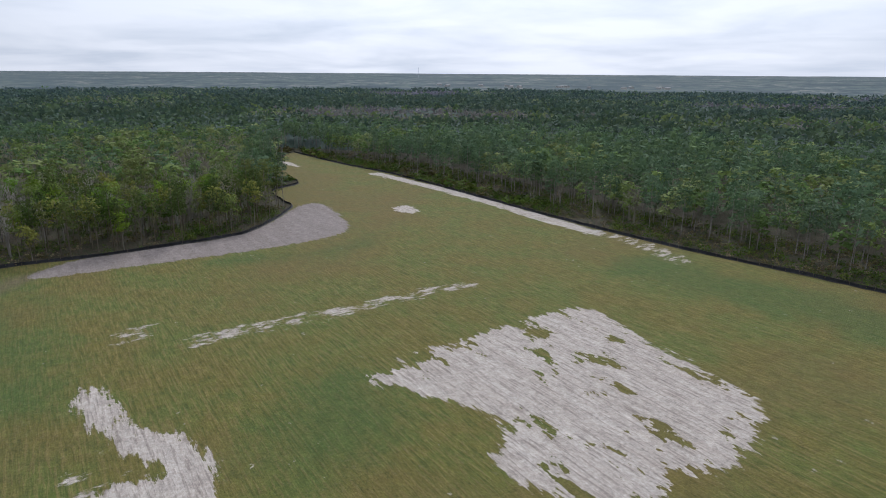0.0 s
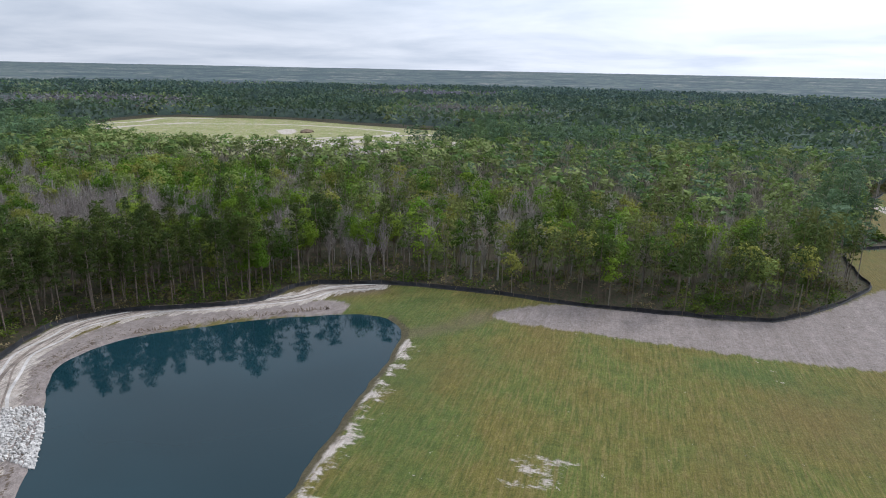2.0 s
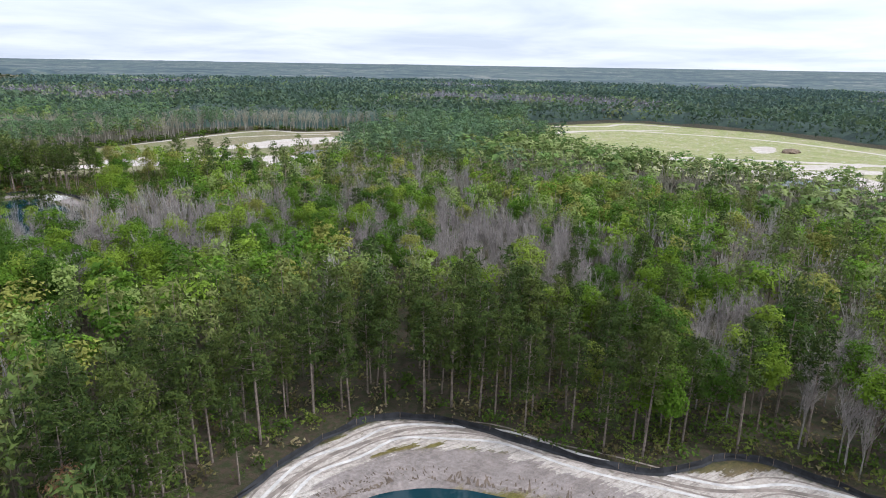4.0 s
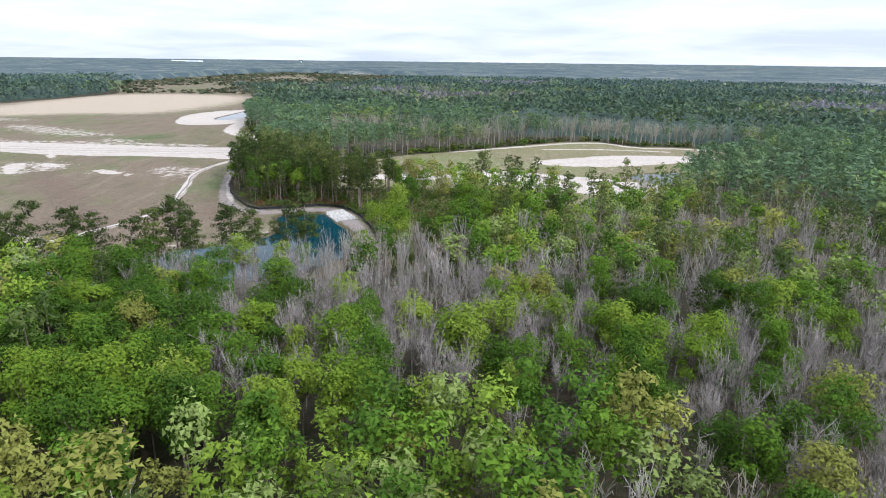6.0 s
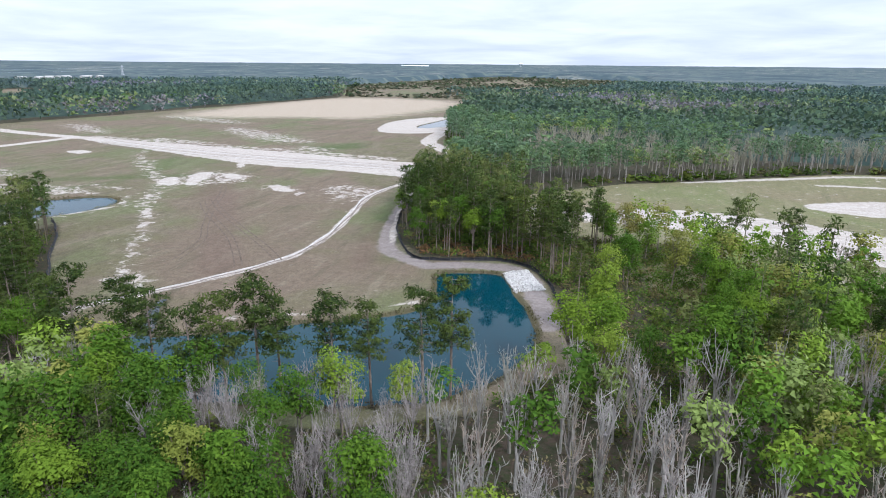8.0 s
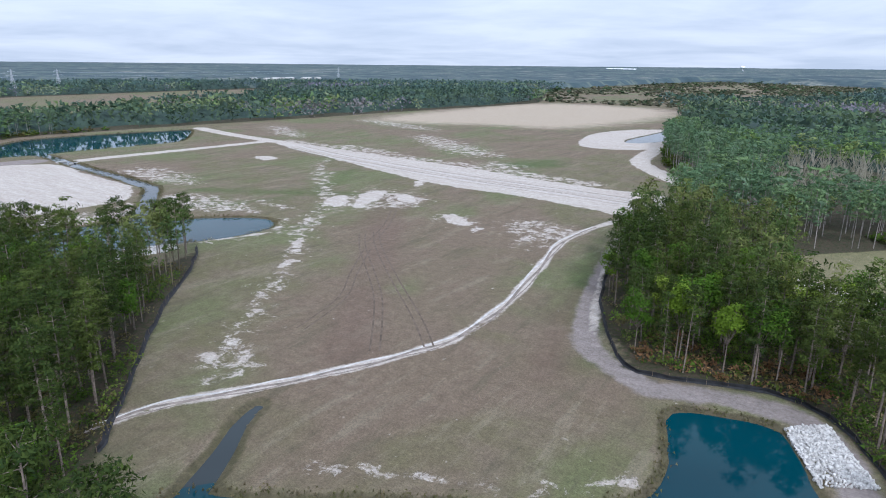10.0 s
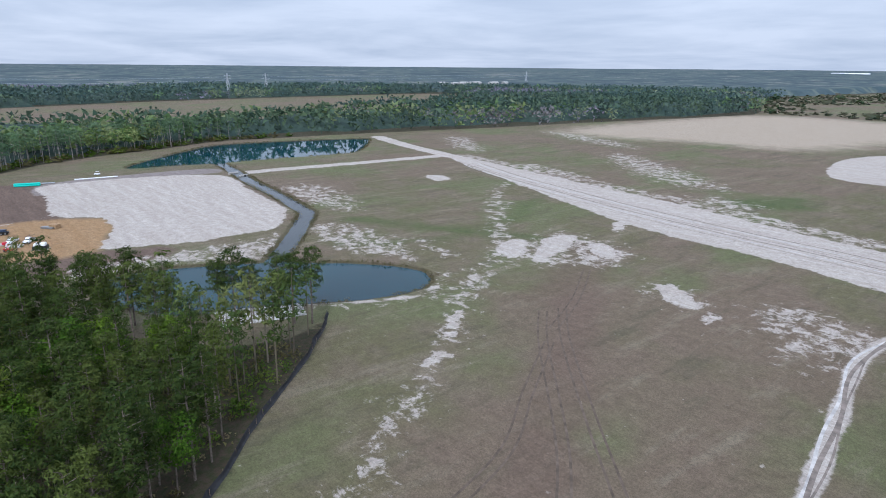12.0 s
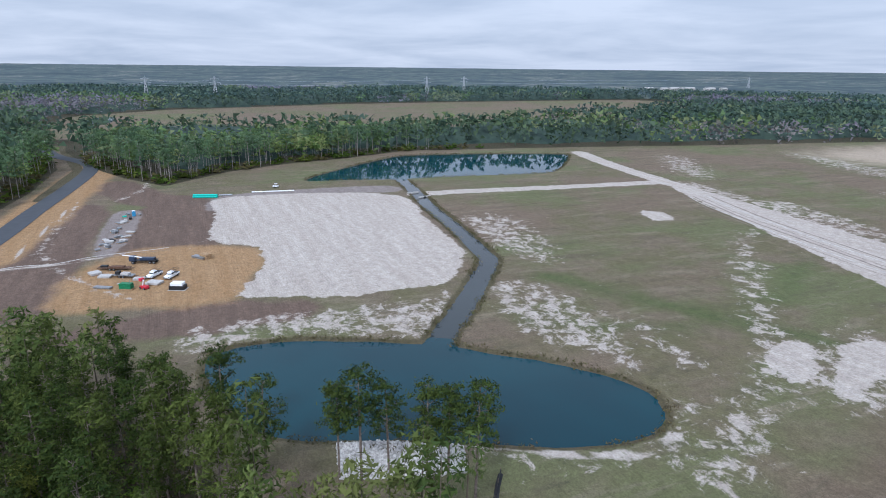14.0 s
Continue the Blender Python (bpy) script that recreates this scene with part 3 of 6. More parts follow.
    track = top([
        along(X, Y, R((296, 311), (401, 309), (435, 269), (464, 200), (461, 132), (447, 84), (429, 74), (391, 91), (338, 124), (304, 167)), 3.0),
        along(X, Y, R((350, 372), (402, 348), (432, 337), (470, 345), (489, 300)), 3.5),
        along(X, Y, R((278, 150), (290, 120), (330, 108), (380, 92)), 4.0) + 1.5 * np.sin(X * 0.13),
        along(X, Y, R((270, 85), (300, 62), (330, 40), (370, 4), (400, -20)), 5.0) + 2.0 * np.sin(X * 0.11),
        along(X, Y, R((-129, 147), (-124.7, 155.4), (-121.1, 168.7), (-112.7, 181.6), (-105, 194.4), (-97.8, 208.8), (-93.5, 222.4), (-94, 245), (-99.3, 276.1), (-104.5, 305), (-102, 330), (-95, 356)), 1.9) - 0.25 * (1 + np.sin(Y * 0.31)),
        along(X, Y, R((27.9, -78.9), (19.3, -78.9), (13.8, -78.4), (6, -79.2), (-6, -79.8), (-25, -81.2), (-46, -83.2), (-70, -85)), 1.3) + 0.9 * np.sin(X * 0.33) + 0.4 * np.sin(X * 0.8),
        along(X, Y, R((-212, 226), (-205, 236), (-198.4, 245.2), (-193.8, 255.1), (-194.6, 264.1), (-198.6, 270.3)), 1.3) + 0.5 * np.sin(Y * 0.6),
        along(X, Y, R((-348.6, 142.6), (-375.5, 145.3), (-410.3, 148.8), (-440, 152)), 0.9),
        along(X, Y, R((-335, 128), (-341, 141.7), (-340.7, 154.9), (-344, 168.4)), 1.6) - 0.4,
        along(X, Y, R((-70, 240), (-77, 262), (-83.5, 290), (-88.5, 320), (-89, 345)), 1.2) + 0.3 * np.sin(Y * 0.23),
    ])
    worn = top([
        along(X, Y, R((-166, 291), (-146.5, 261.8), (-132.1, 238.7), (-119.5, 219.8), (-108, 202)), 7.0),
        along(X, Y, R((-190, 330), (-176, 300), (-168, 285)), 9.0),
        along(X, Y, R((-70, 215), (-78, 240), (-82, 262)), 5.0) - 1,
        signed(X, Y, P((46.8, -41.6), (53.7, -45.8), (57.6, -56), (55.4, -64.6), (48.8, -55.4), (44.8, -44.3))) * 1.5 + 2,
        along(X, Y, R((29.3, -77), (35, -83.1), (41.2, -88.3), (48.3, -93.5)), 1.0) + 1.5,
    ])
    grey = top([
        along(X, Y, R((40, -55), (37, -48), (31, -37), (22, -26), (11, -18), (0, -16), (-10, -18), (-21, -28), (-32, -42), (-48, -52)), 4.6),
        signed(X, Y, P((45.7, -95.5), (53, -97), (60, -108), (62, -125), (64, -142), (74, -168), (95, -187), (103, -196), (100, -202), (77, -200), (50, -191), (43, -162), (44, -125))),
        signed(X, Y, P((-349.5, 165.2), (-408.7, 168.1), (-409.7, 178.6), (-376.3, 176.7), (-346.7, 171.9))),
        along(X, Y, R((-52.5, 221.6), (-68.8, 233), (-76.4, 255.9), (-83.1, 286.5), (-88.8, 319.9), (-87.9, 345.7)), 2.8),
        along(X, Y, R((-14.3, 188.1), (-19.1, 204.4), (-25.8, 222.5), (-36.3, 226.3), (-53.5, 221.6)), 2.9),
        signed(X, Y, P((-413.5, 291.3), (-420.2, 254), (-399.2, 206.3), (-431.7, 212), (-435.5, 257.8), (-429.8, 294.1))),
    ])
    patchy = top([
        along(X, Y, R((-300, 178), (-330, 160), (-360, 150), (-430, 152)), 2.2),
        along(X, Y, R((-296, 205), (-303, 212), (-325, 219), (-345, 222)), 2.4),
        along(X, Y, R((-345, 168), (-352, 200), (-350, 214)), 1.4),
        along(X, Y, R((-436, 168), (-470, 180), (-520, 176)), 2.4),
        np.minimum(signed(X, Y, CLEARING_D) - 5, 0.5),
        np.minimum(signed(X, Y, CLEARING_C) - 5, -0.2),
        np.minimum(signed(X, Y, CLEARING_B) - 14, -2.6),
        along(X, Y, R((-21, -123.2), (-20.1, -135.6), (-21, -147.1), (-21, -159.5), (-20.1, -171.9), (-21, -194.8)), 3.0) + 0.7,
        signed(X, Y, P((-15.3, -108.9), (-6.7, -110.8), (-4.8, -118.4), (-12.4, -116.5))),
        along(X, Y, R((-49.7, -83.1), (-33.4, -82.6), (-15.3, -82.6), (3.8, -81.7), (26.7, -79.7)), 2.6),
        along(X, Y, R((-45.8, -87.9), (-34.4, -86.9), (-24.8, -86.4)), 1.4),
        0.5 * signed(X, Y, P((-60, -96), (-80, -92), (-84, -100), (-66, -104))),
        along(X, Y, R((19.1, -266.4), (-16.2, -268.4), (-37.2, -262.6)), 4.5),
        
        0.3 * signed(X, Y, P((-215, 340), (-181, 342), (-172, 319), (-190, 300), (-205, 300))),
        0.4 * signed(X, Y, P((-162, 312), (-150, 320), (-134, 306), (-147, 300))),
        0.35 * signed(X, Y, P((-133.7, 315.1), (-126.1, 330.4), (-103.1, 323.7), (-103.1, 306.6), (-110.8, 288.4))),
        0.45 * along(X, Y, R((-293.2, 394.4), (-261.7, 353.3), (-229.2, 326.6), (-214.9, 311.3), (-192.9, 281.7), (-175.7, 255.9), (-157.6, 232.1), (-133.7, 195.8), (-124.1, 181.4)), 4.6),
        0.3 * signed(X, Y, P((-358, 298), (-346, 322), (-293, 309), (-283, 298), (-310, 290))),
        0.5 * signed(X, Y, P((-277.7, 271.6), (-257.8, 266), (-240.7, 265), (-227.6, 272), (-218, 277.5), (-240, 286), (-257.5, 288), (-273, 283))) + 1,
        0.5 * along(X, Y, R((-240, 292), (-225, 291), (-213, 288)), 3.0) + 0.5,
        0.5 * along(X, Y, R((-262, 360), (-257, 352), (-228.7, 325), (-207.4, 303.4), (-193.7, 280), (-185, 263)), 3.2) + 1.2,
        0.22 * signed(X, Y, P((-325, 519), (-315, 545), (-210, 476), (-225, 456), (-264, 468))),
        signed(X, Y, P((-130.8, 183.4), (-128, 192.9), (-119.4, 189.1), (-118.4, 181.4))) + 1,
        signed(X, Y, P((-330.4, 456.5), (-315.1, 425), (-295.1, 434.5), (-273.1, 444.1))),
        0.2 * signed(X, Y, P((-460, 611), (-419, 622), (-340, 592), (-330, 566), (-387, 574))),
        0.2 * signed(X, Y, P((-476, 507), (-457, 525), (-385, 476), (-408, 462))),
        0.25 * signed(X, Y, P((-222, 438), (-201, 450), (-178, 441), (-189, 420))),
        signed(X, Y, P((-272.2, 191), (-274.1, 220.6), (-271.2, 250.2), (-275, 258.8), (-250.2, 242.6), (-262.6, 213), (-258.8, 193.9))) + 1.6,
        along(X, Y, R((-88.1, 171.2), (-83.8, 173), (-76.2, 176), (-65.9, 180.6), (-58.4, 184.2), (-52.3, 188.8), (-47, 194)), 1.6) + 0.2,
        0.6 * along(X, Y, R((-204.4, 233), (-196.7, 243.5), (-192.9, 257.8), (-196.7, 271.2), (-205.3, 276)), 2.6),
        along(X, Y, R((-380.1, 445), (-315.1, 437.4), (-248.3, 427.8), (-181.4, 418.3), (-133.7, 408.7)), 9),
    ])
    brown = top([
        signed(X, Y, P((-276.9, 160.4), (-285.5, 174.8), (-290.3, 198.6), (-279.8, 222.5), (-271.2, 218.7), (-269.3, 199.6), (-271.2, 181.4))),
        signed(X, Y, P((-345.7, 171.9), (-421.2, 180.5), (-420.2, 206.3), (-342.8, 202.5))),
        signed(X, Y, P((-298.9, 133.7), (-346.7, 138.5), (-425.9, 150.9), (-420.2, 166.2), (-350.5, 163.3), (-298.9, 160.4))),
        along(X, Y, R((-477.5, 164.3), (-434.5, 181.4), (-426.9, 195.8)), 12.0),
    ])
    orange = top([
        signed(X, Y, P((-302.2, 158), (-335.7, 166), (-350, 180), (-347, 200), (-337, 215.5), (-320.3, 215.5), (-296, 206.2), (-287.8, 198.3), (-292, 177))),
        along(X, Y, R((-353.3, 133.7), (-401.1, 138.5), (-444.1, 143.2), (-506.1, 149.9), (-542.4, 152.8)), 12.0),
    ])
    tan = top([signed(X, Y, P((-454.6, 611.2), (-471.8, 748.7), (-430.7, 998), (-243.5, 993.2), (-191, 855.7), (-233, 658.9), (-318, 631.3), (-372.4, 608.3)))])
    lush = top([
        along(X, Y, R((41, -57), (44, -66), (41, -77), (30, -81), (10, -82)), 4.0) + 3,
        signed(X, Y, P((42, -66), (35, -76), (34.5, -81), (38, -86), (47, -80), (50, -70))) + 5,
        along(X, Y, R((-276, 290), (-258, 300), (-235, 312), (-205, 330)), 3.0) + 2,
        along(X, Y, R((-38.2, -92.6), (0, -88.8), (34.4, -84), (47.8, -78.3), (53.5, -68.8)), 6.0),
        signed(X, Y, P((-202.5, 442.2), (-179.5, 477.5), (-166.2, 449.8), (-188.1, 429.8))),
        along(X, Y, R((-64, 229.2), (-82.1, 262.6), (-91.7, 296.1), (-95.5, 329.5)), 4.0),
        signed(X, Y, P((-66.8, -119.4), (-43, -143.2), (-66.8, -152.8), (-86, -133.7))) - 2,
        along(X, Y, R((-38.2, -250.2), (-86, -257.8), (-152.8, -267.4)), 14.0),
        along(X, Y, R((38.2, -195.8), (28.6, -181.4), (34.4, -143.2)), 4.0),
        along(X, Y, R((-28.6, -99.3), (4.8, -98.4), (38.2, -93.6)), 2.0),
        along(X, Y, R((-248.3, 267.4), (-229.2, 315.1), (-257.8, 382)), 3.0),
    ])
    bank = np.minimum(1.5 + water, 3.5)
    berm_side = signed(X, Y, POND_A, 12) > -8
    bank = np.where(berm_side & (Y > -70), -6.0, bank)
    bank = np.maximum(bank, along(X, Y, np.array([(-668.5, 118.4), (-534.8, 143.2), (-448.8, 136.6)], float), 3.0))
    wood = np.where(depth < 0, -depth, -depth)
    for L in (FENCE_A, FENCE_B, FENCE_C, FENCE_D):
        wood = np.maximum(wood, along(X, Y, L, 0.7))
    # open ground with pale grass between the scattered trees, sunshine put into its colour
    glade = signed(X, Y, P((5, 205), (10, 262), (80, 250), (112, 240), (95, 195), (50, 178), (22, 176)), 30)
    wood = np.where(glade > 0, np.minimum(wood, 1.2 * patch_noise(X, Y, 0.12, 35) - 0.4), wood)
    zone = np.where(Y > 60, 1.0, 0.0)
    zone = np.where((signed(X, Y, CLEARING_C, 20) > -10) | (glade > 0), 1.44, zone)
    for L in (CLEARING_D,):
        zone = np.maximum(zone, 2.0 * (signed(X, Y, L, 20) > -15))
    me = mesh_grid("ground", np.stack([X, Y, Z], 1), len(xs), len(ys), GROUND)
    for name, v in (("sand", np.minimum(sand, 4.5)), ("grey", np.minimum(grey, 6.0)), ("patchy", np.minimum(patchy, 2.2)), ("track", track), ("worn", worn), ("brown", np.minimum(brown, 5)), ("orange", np.minimum(orange, 7)), ("tan", tan),
                    ("lush", lush), ("bank", bank), ("wood", wood), ("zone", zone), ("tuft", ((X > -125) & (X < -40) & (Y < -140) & (Y > -215)).astype(float))):
        me.attributes.new(name, "FLOAT", "POINT").data.foreach_set("value", np.clip(v, -60, 60).astype(np.float32))
    tagged(new("ground", me), "olive and straw-coloured graded fields with bare sand patches", "ground", kind="structure")


build_ground()


def hull(P):
    """Convex outline of plan points, anticlockwise."""
    P = sorted(map(tuple, P))
    out = []
    for run in (P, P[::-1]):
        h = []
        for p in run:
            while len(h) > 1 and (h[-1][0] - h[-2][0]) * (p[1] - h[-2][1]) - (h[-1][1] - h[-2][1]) * (p[0] - h[-2][0]) <= 0:
                h.pop()
            h.append(p)
        out += h[:-1]
    return np.array(out)


def pond(L, label, water=None, grow=4.5):
    """A level sheet of water; the banks rise through it and give the shore its line."""
    H = hull(L)[::3]
    c = H.mean(0)
    bm = bmesh.new()
    vs = []
    for p in H:
        q = p + (p - c) / np.hypot(*(p - c)) * grow
        vs.append(bm.verts.new((q[0], q[1], -0.523)))
    mid = bm.verts.new((c[0], c[1], -0.523))
    for a, b in zip(vs, vs[1:] + vs[:1]):
        bm.faces.new((a, b, mid))
    me = bpy.data.meshes.new("water")
    bm.to_mesh(me); bm.free()
    me.materials.append(water or WATER)
    tagged(new("water", me), label, "pond", kind="structure")


for L, label in ((POND_A, "still dark teal pond with a sandy bank"), (POND_B, "still teal pond beside the sandy track"),
                 (POND_C, "blue-teal retention pond below lone pines"), (POND_D, "dark teal pond in front of the pine belt"),
                 (POND_E, "shallow pale pond in the sunlit clearing"), (POND_F, "small pale pond at the woods' edge"),
                 (POND_G, "shallow sheet of water on white sand"), (POND_H, "far pale pond behind the belt of trees")):
    pond(L, label, SLATE_WATER if L is POND_A else DITCH_WATER if L is POND_E or L is POND_G else WATER)


def ribbon(L, half, z):
    """Strip along a line, as a mesh."""
    T = np.gradient(L, axis=0)
    T /= np.maximum(np.hypot(T[:, 0], T[:, 1]), 1e-6)[:, None]
    N = np.stack([-T[:, 1], T[:, 0]], 1)
    a, b = L + N * half, L - N * half
    A = np.c_[a, np.full(len(L), z)]
    B = np.c_[b, np.full(len(L), z)]
    V = np.concatenate([B, A])
    return V, len(L)


V, n = ribbon(DITCH, 2.4, -0.527)
tagged(new("water", mesh_grid("water", V, n, 2, DITCH_WATER)), "thin inlet of grey water running up the field", "ditch", kind="structure")
V, n = ribbon(CHANNEL, 5.6, -0.531)
tagged(new("water", mesh_grid("water", V, n, 2, DITCH_WATER)), "narrow straight drainage channel full of grey water", "channel", kind="structure")

ASPHALT = Mat("asphalt")
ASPHALT = ASPHALT.done(ASPHALT.mix(ASPHALT.noise(0.3, 4.8), (0.045, 0.050, 0.058), (0.075, 0.080, 0.090)), 0.8)
ROAD = curve_points([(-286.5, 116.5), (-324.7, 125.1), (-384, 133.8), (-425, 138.2), (-475, 144.6), (-520.6, 149.1), (-550.6, 148.2), (-572.9, 140), (-598, 126), (-632, 114.5), (-700, 101)], False, 6)
V, n = ribbon(ROAD, 4.2, 0.12)
me = mesh_grid("road", V, n, 2, ASPHALT)
tagged(new("road", me), "new dark asphalt road curving out of the site", "road", kind="structure")

# ------------------------------------------------------------------ trees

def leaf_quads(C, size, r, up=0.5, out=None, slim=1.0):
    """Bent little leaf sprays round the points C, turned towards out, the way from the crown's heart."""
    n = len(C)
    out = np.zeros((n, 3)) if out is None else out / np.maximum(np.linalg.norm(out, axis=1), 1e-6)[:, None]
    N = r.normal(size=(n, 3)) * 0.42 + out * 0.9 + np.array([0, 0, up])
    N /= np.linalg.norm(N, axis=1)[:, None]
    A = np.cross(N, r.normal(size=(n, 3)))
    A /= np.linalg.norm(A, axis=1)[:, None]
    B = np.cross(N, A)
    s = (size * r.uniform(0.6, 1.3, n))[:, None]
    w = r.uniform(0.55, 0.8, n)[:, None] * slim
    return np.stack([C - A * s - B * s * w * 0.7, C + A * s - B * s * w * 0.5, C + B * s * w + N * s * r.uniform(-0.25, 0.25, n)[:, None]], 1)


def stick(a, b, ra, rb, sides=4):
    a, b = np.array(a, float), np.array(b, float)
    d = b - a
    d /= np.linalg.norm(d)
    u = np.cross(d, (0.31, 0.95, 0.02))
    u /= np.linalg.norm(u)
    v = np.cross(d, u)
    ang = np.arange(sides) * 2 * math.pi / sides
    ring = np.cos(ang)[:, None] * u + np.sin(ang)[:, None] * v
    lo, hi = a + ring * ra, b + ring * rb
    return np.stack([lo, np.roll(lo, -1, 0), np.roll(hi, -1, 0), hi], 1)


def pine_shape(r, whorls, per, leaves, size, H=21.0, sides=6, limbs=True):
    """Slender pine: clear lower trunk, open crown of needle clumps at the branch ends."""
    bend = r.normal(0, 0.3, 2)
    wood = [stick((0, 0, -0.4), (bend[0] * 0.5, bend[1] * 0.5, H * 0.5), 0.20, 0.15, sides), stick((bend[0] * 0.5, bend[1] * 0.5, H * 0.5), (bend[0], bend[1], H * 0.97), 0.15, 0.03, sides)]
    C, O = [], []
    base = r.uniform(0.32, 0.52)
    R = r.uniform(2.2, 3.1)
    for k in range(whorls):
        s = (k + r.uniform(0, 0.8)) / whorls
        z = H * (base + (1 - base) * s)
        rad = R * math.sqrt(max(0.05, 1 - ((s - 0.32) / 0.72) ** 2))
        a0 = r.uniform(0, 6.28)
        axis = np.array((bend[0], bend[1], z))
        for j in range(per):
            if r.uniform() < 0.2:
                continue
            a = a0 + 6.283 * (j + r.uniform(-0.35, 0.35)) / per
            ln = rad * r.uniform(0.5, 1.15)
            tip = axis + np.array((math.cos(a) * ln, math.sin(a) * ln, ln * 0.16 + r.uniform(-0.4, 0.4)))
            if limbs:
                wood.append(stick(axis - (0, 0, 0.3), tip, 0.05, 0.015, 3))
            for q, n, spread in ((1.0, leaves, 0.40), (0.55, max(1, leaves // 2), 0.38)):
                d = r.normal(0, spread + 0.08 * (size > 0.5), (n, 3)) * (1, 1, 0.6)
                C.append(axis * (1 - q) + tip * q + d)
                O.append(d + (tip - axis) * 0.25 + (0, 0, 0.15))
    for _ in range(4 if limbs else 0):
        a, z = r.uniform(0, 6.28), H * r.uniform(0.22, base)
        wood.append(stick((0, 0, z), (math.cos(a) * 1.1, math.sin(a) * 1.1, z + 0.3), 0.035, 0.01, 3))
    return np.concatenate(wood), leaf_quads(np.concatenate(C), size, r, 0.35, np.concatenate(O), 0.55)


def broad_shape(r, lobes, leaves, size, H=16.0, limbs=True):
    """Broadleaf tree: billowing lobes of small leaves round a domed crown."""
    wood = [stick((0, 0, -0.4), (0.2, 0.1, H * 0.42), 0.17, 0.12, 6)]
    C, O = [], []
    R = r.uniform(3.4, 5.2)
    for k in range(lobes):
        a, h = r.uniform(0, 6.28) + k * 2.4, r.uniform(-0.9, 1.0)
        rr = R * 0.70 * math.sqrt(max(0.05, 1 - h * h * 0.75)) * r.uniform(0.4, 1.05)
        c = np.array((math.cos(a) * rr, math.sin(a) * rr, H * 0.68 + h * H * 0.25 + r.normal(0, 0.5)))
        if limbs:
            wood.append(stick((0.2, 0.1, H * 0.40), c, 0.08, 0.02, 4))
        rad = r.uniform(1.05, 1.95) * R / 3.8
        d = r.normal(size=(leaves, 3))
        d /= np.linalg.norm(d, axis=1)[:, None]
        d[:, 2] = np.where(d[:, 2] < -0.35, -d[:, 2], d[:, 2])
        C.append(c + d * rad * r.uniform(0.6, 1.12, (leaves, 1)) * (1, 1, 0.78))
        O.append(d + (c - (0, 0, H * 0.62)) / R * 0.4)
    return np.concatenate(wood), leaf_quads(np.concatenate(C), size, r, 0.3, np.concatenate(O))


def bare_shape(r, limbs, twigs, H=15.5, thick=1.0):
    """Leafless tree: upright limbs feathering out into fine twigs."""
    wood = [stick((0, 0, -0.4), (0.15, 0, H * 0.38), 0.15 * thick, 0.11 * thick, 5)]
    fine = []
    for k in range(limbs):
        a = k * 2.4 + r.uniform(-0.5, 0.5)
        reach = r.uniform(0.5, 3.0)
        top = np.array((math.cos(a) * reach, math.sin(a) * reach, H * (r.uniform(0.74, 1.0) - 0.04 * reach)))
        root = np.array((0.1, 0, H * r.uniform(0.25, 0.48)))
        mid = root * 0.5 + top * 0.5 + r.normal(0, 0.25, 3)
        wood += [stick(root, mid, 0.075 * thick, 0.05 * thick, 4), stick(mid, top, 0.05 * thick, 0.02 * thick, 3)]
        for _ in range(twigs):
            q = r.uniform(0.2, 1.0)
            s = root * (1 - q) + top * q
            e = s + r.normal(0, 0.62, 3) + np.array((0, 0, r.uniform(0.5, 1.6)))
            w = np.array((0.026 * thick, 0.02 * thick, 0))
            fine.append(np.stack([s - w, s + w, e + w * 0.4, e - w * 0.4])[None])
            for _ in range(3):
                m = s + (e - s) * r.uniform(0.3, 1)
                e2 = m + r.normal(0, 0.42, 3) + np.array((0, 0, r.uniform(0.1, 0.8)))
                w = np.array((0.02 * thick * r.choice((-1, 1)), 0.02 * thick, 0))
                fine.append(np.stack([m - w, m + w, e2 + w * 0.3, e2 - w * 0.3])[None])
    return np.concatenate(wood), np.concatenate(fine)


def shrub_shape(r, n, size, H=2.2):
    d = r.normal(size=(n, 3)) * (0.8, 0.8, 0.45)
    d[:, 2] = np.abs(d[:, 2]) * H * 0.7 + 0.2
    return leaf_quads(d, size, r, 0.4)


def scatter(step, box, r, lo, hi, margin):
    """Uneven stand of trees in the woods, by their distance from the corridor."""
    xs = np.arange(box[0], box[1], step)
    ys = np.arange(box[2], box[3], step)
    X, Y = [a.reshape(-1) for a in np.meshgrid(xs, ys)]
    X = X + r.uniform(-0.48, 0.48, X.shape) * step
    Y = Y + r.uniform(-0.48, 0.48, Y.shape) * step
    d = seg_dist(X, Y, CORRIDOR, False)
    k = (d >= lo) & (d < hi)
    X, Y, d = X[k], Y[k], d[k]
    depth = -clearing_depth(X, Y, 120)
    k = depth > margin
    return X[k], Y[k], d[k], depth[k]


def hidden_side(X, Y):
    """The woods behind the walk's back, to the south-west, which stay thin."""
    west = (X < -95) & (Y < 138 - 0.2 * (-95 - X)) & (Y > -95)
    return west | ((Y <= -95) & (X < -173 + 0.404 * (-100 - Y)))


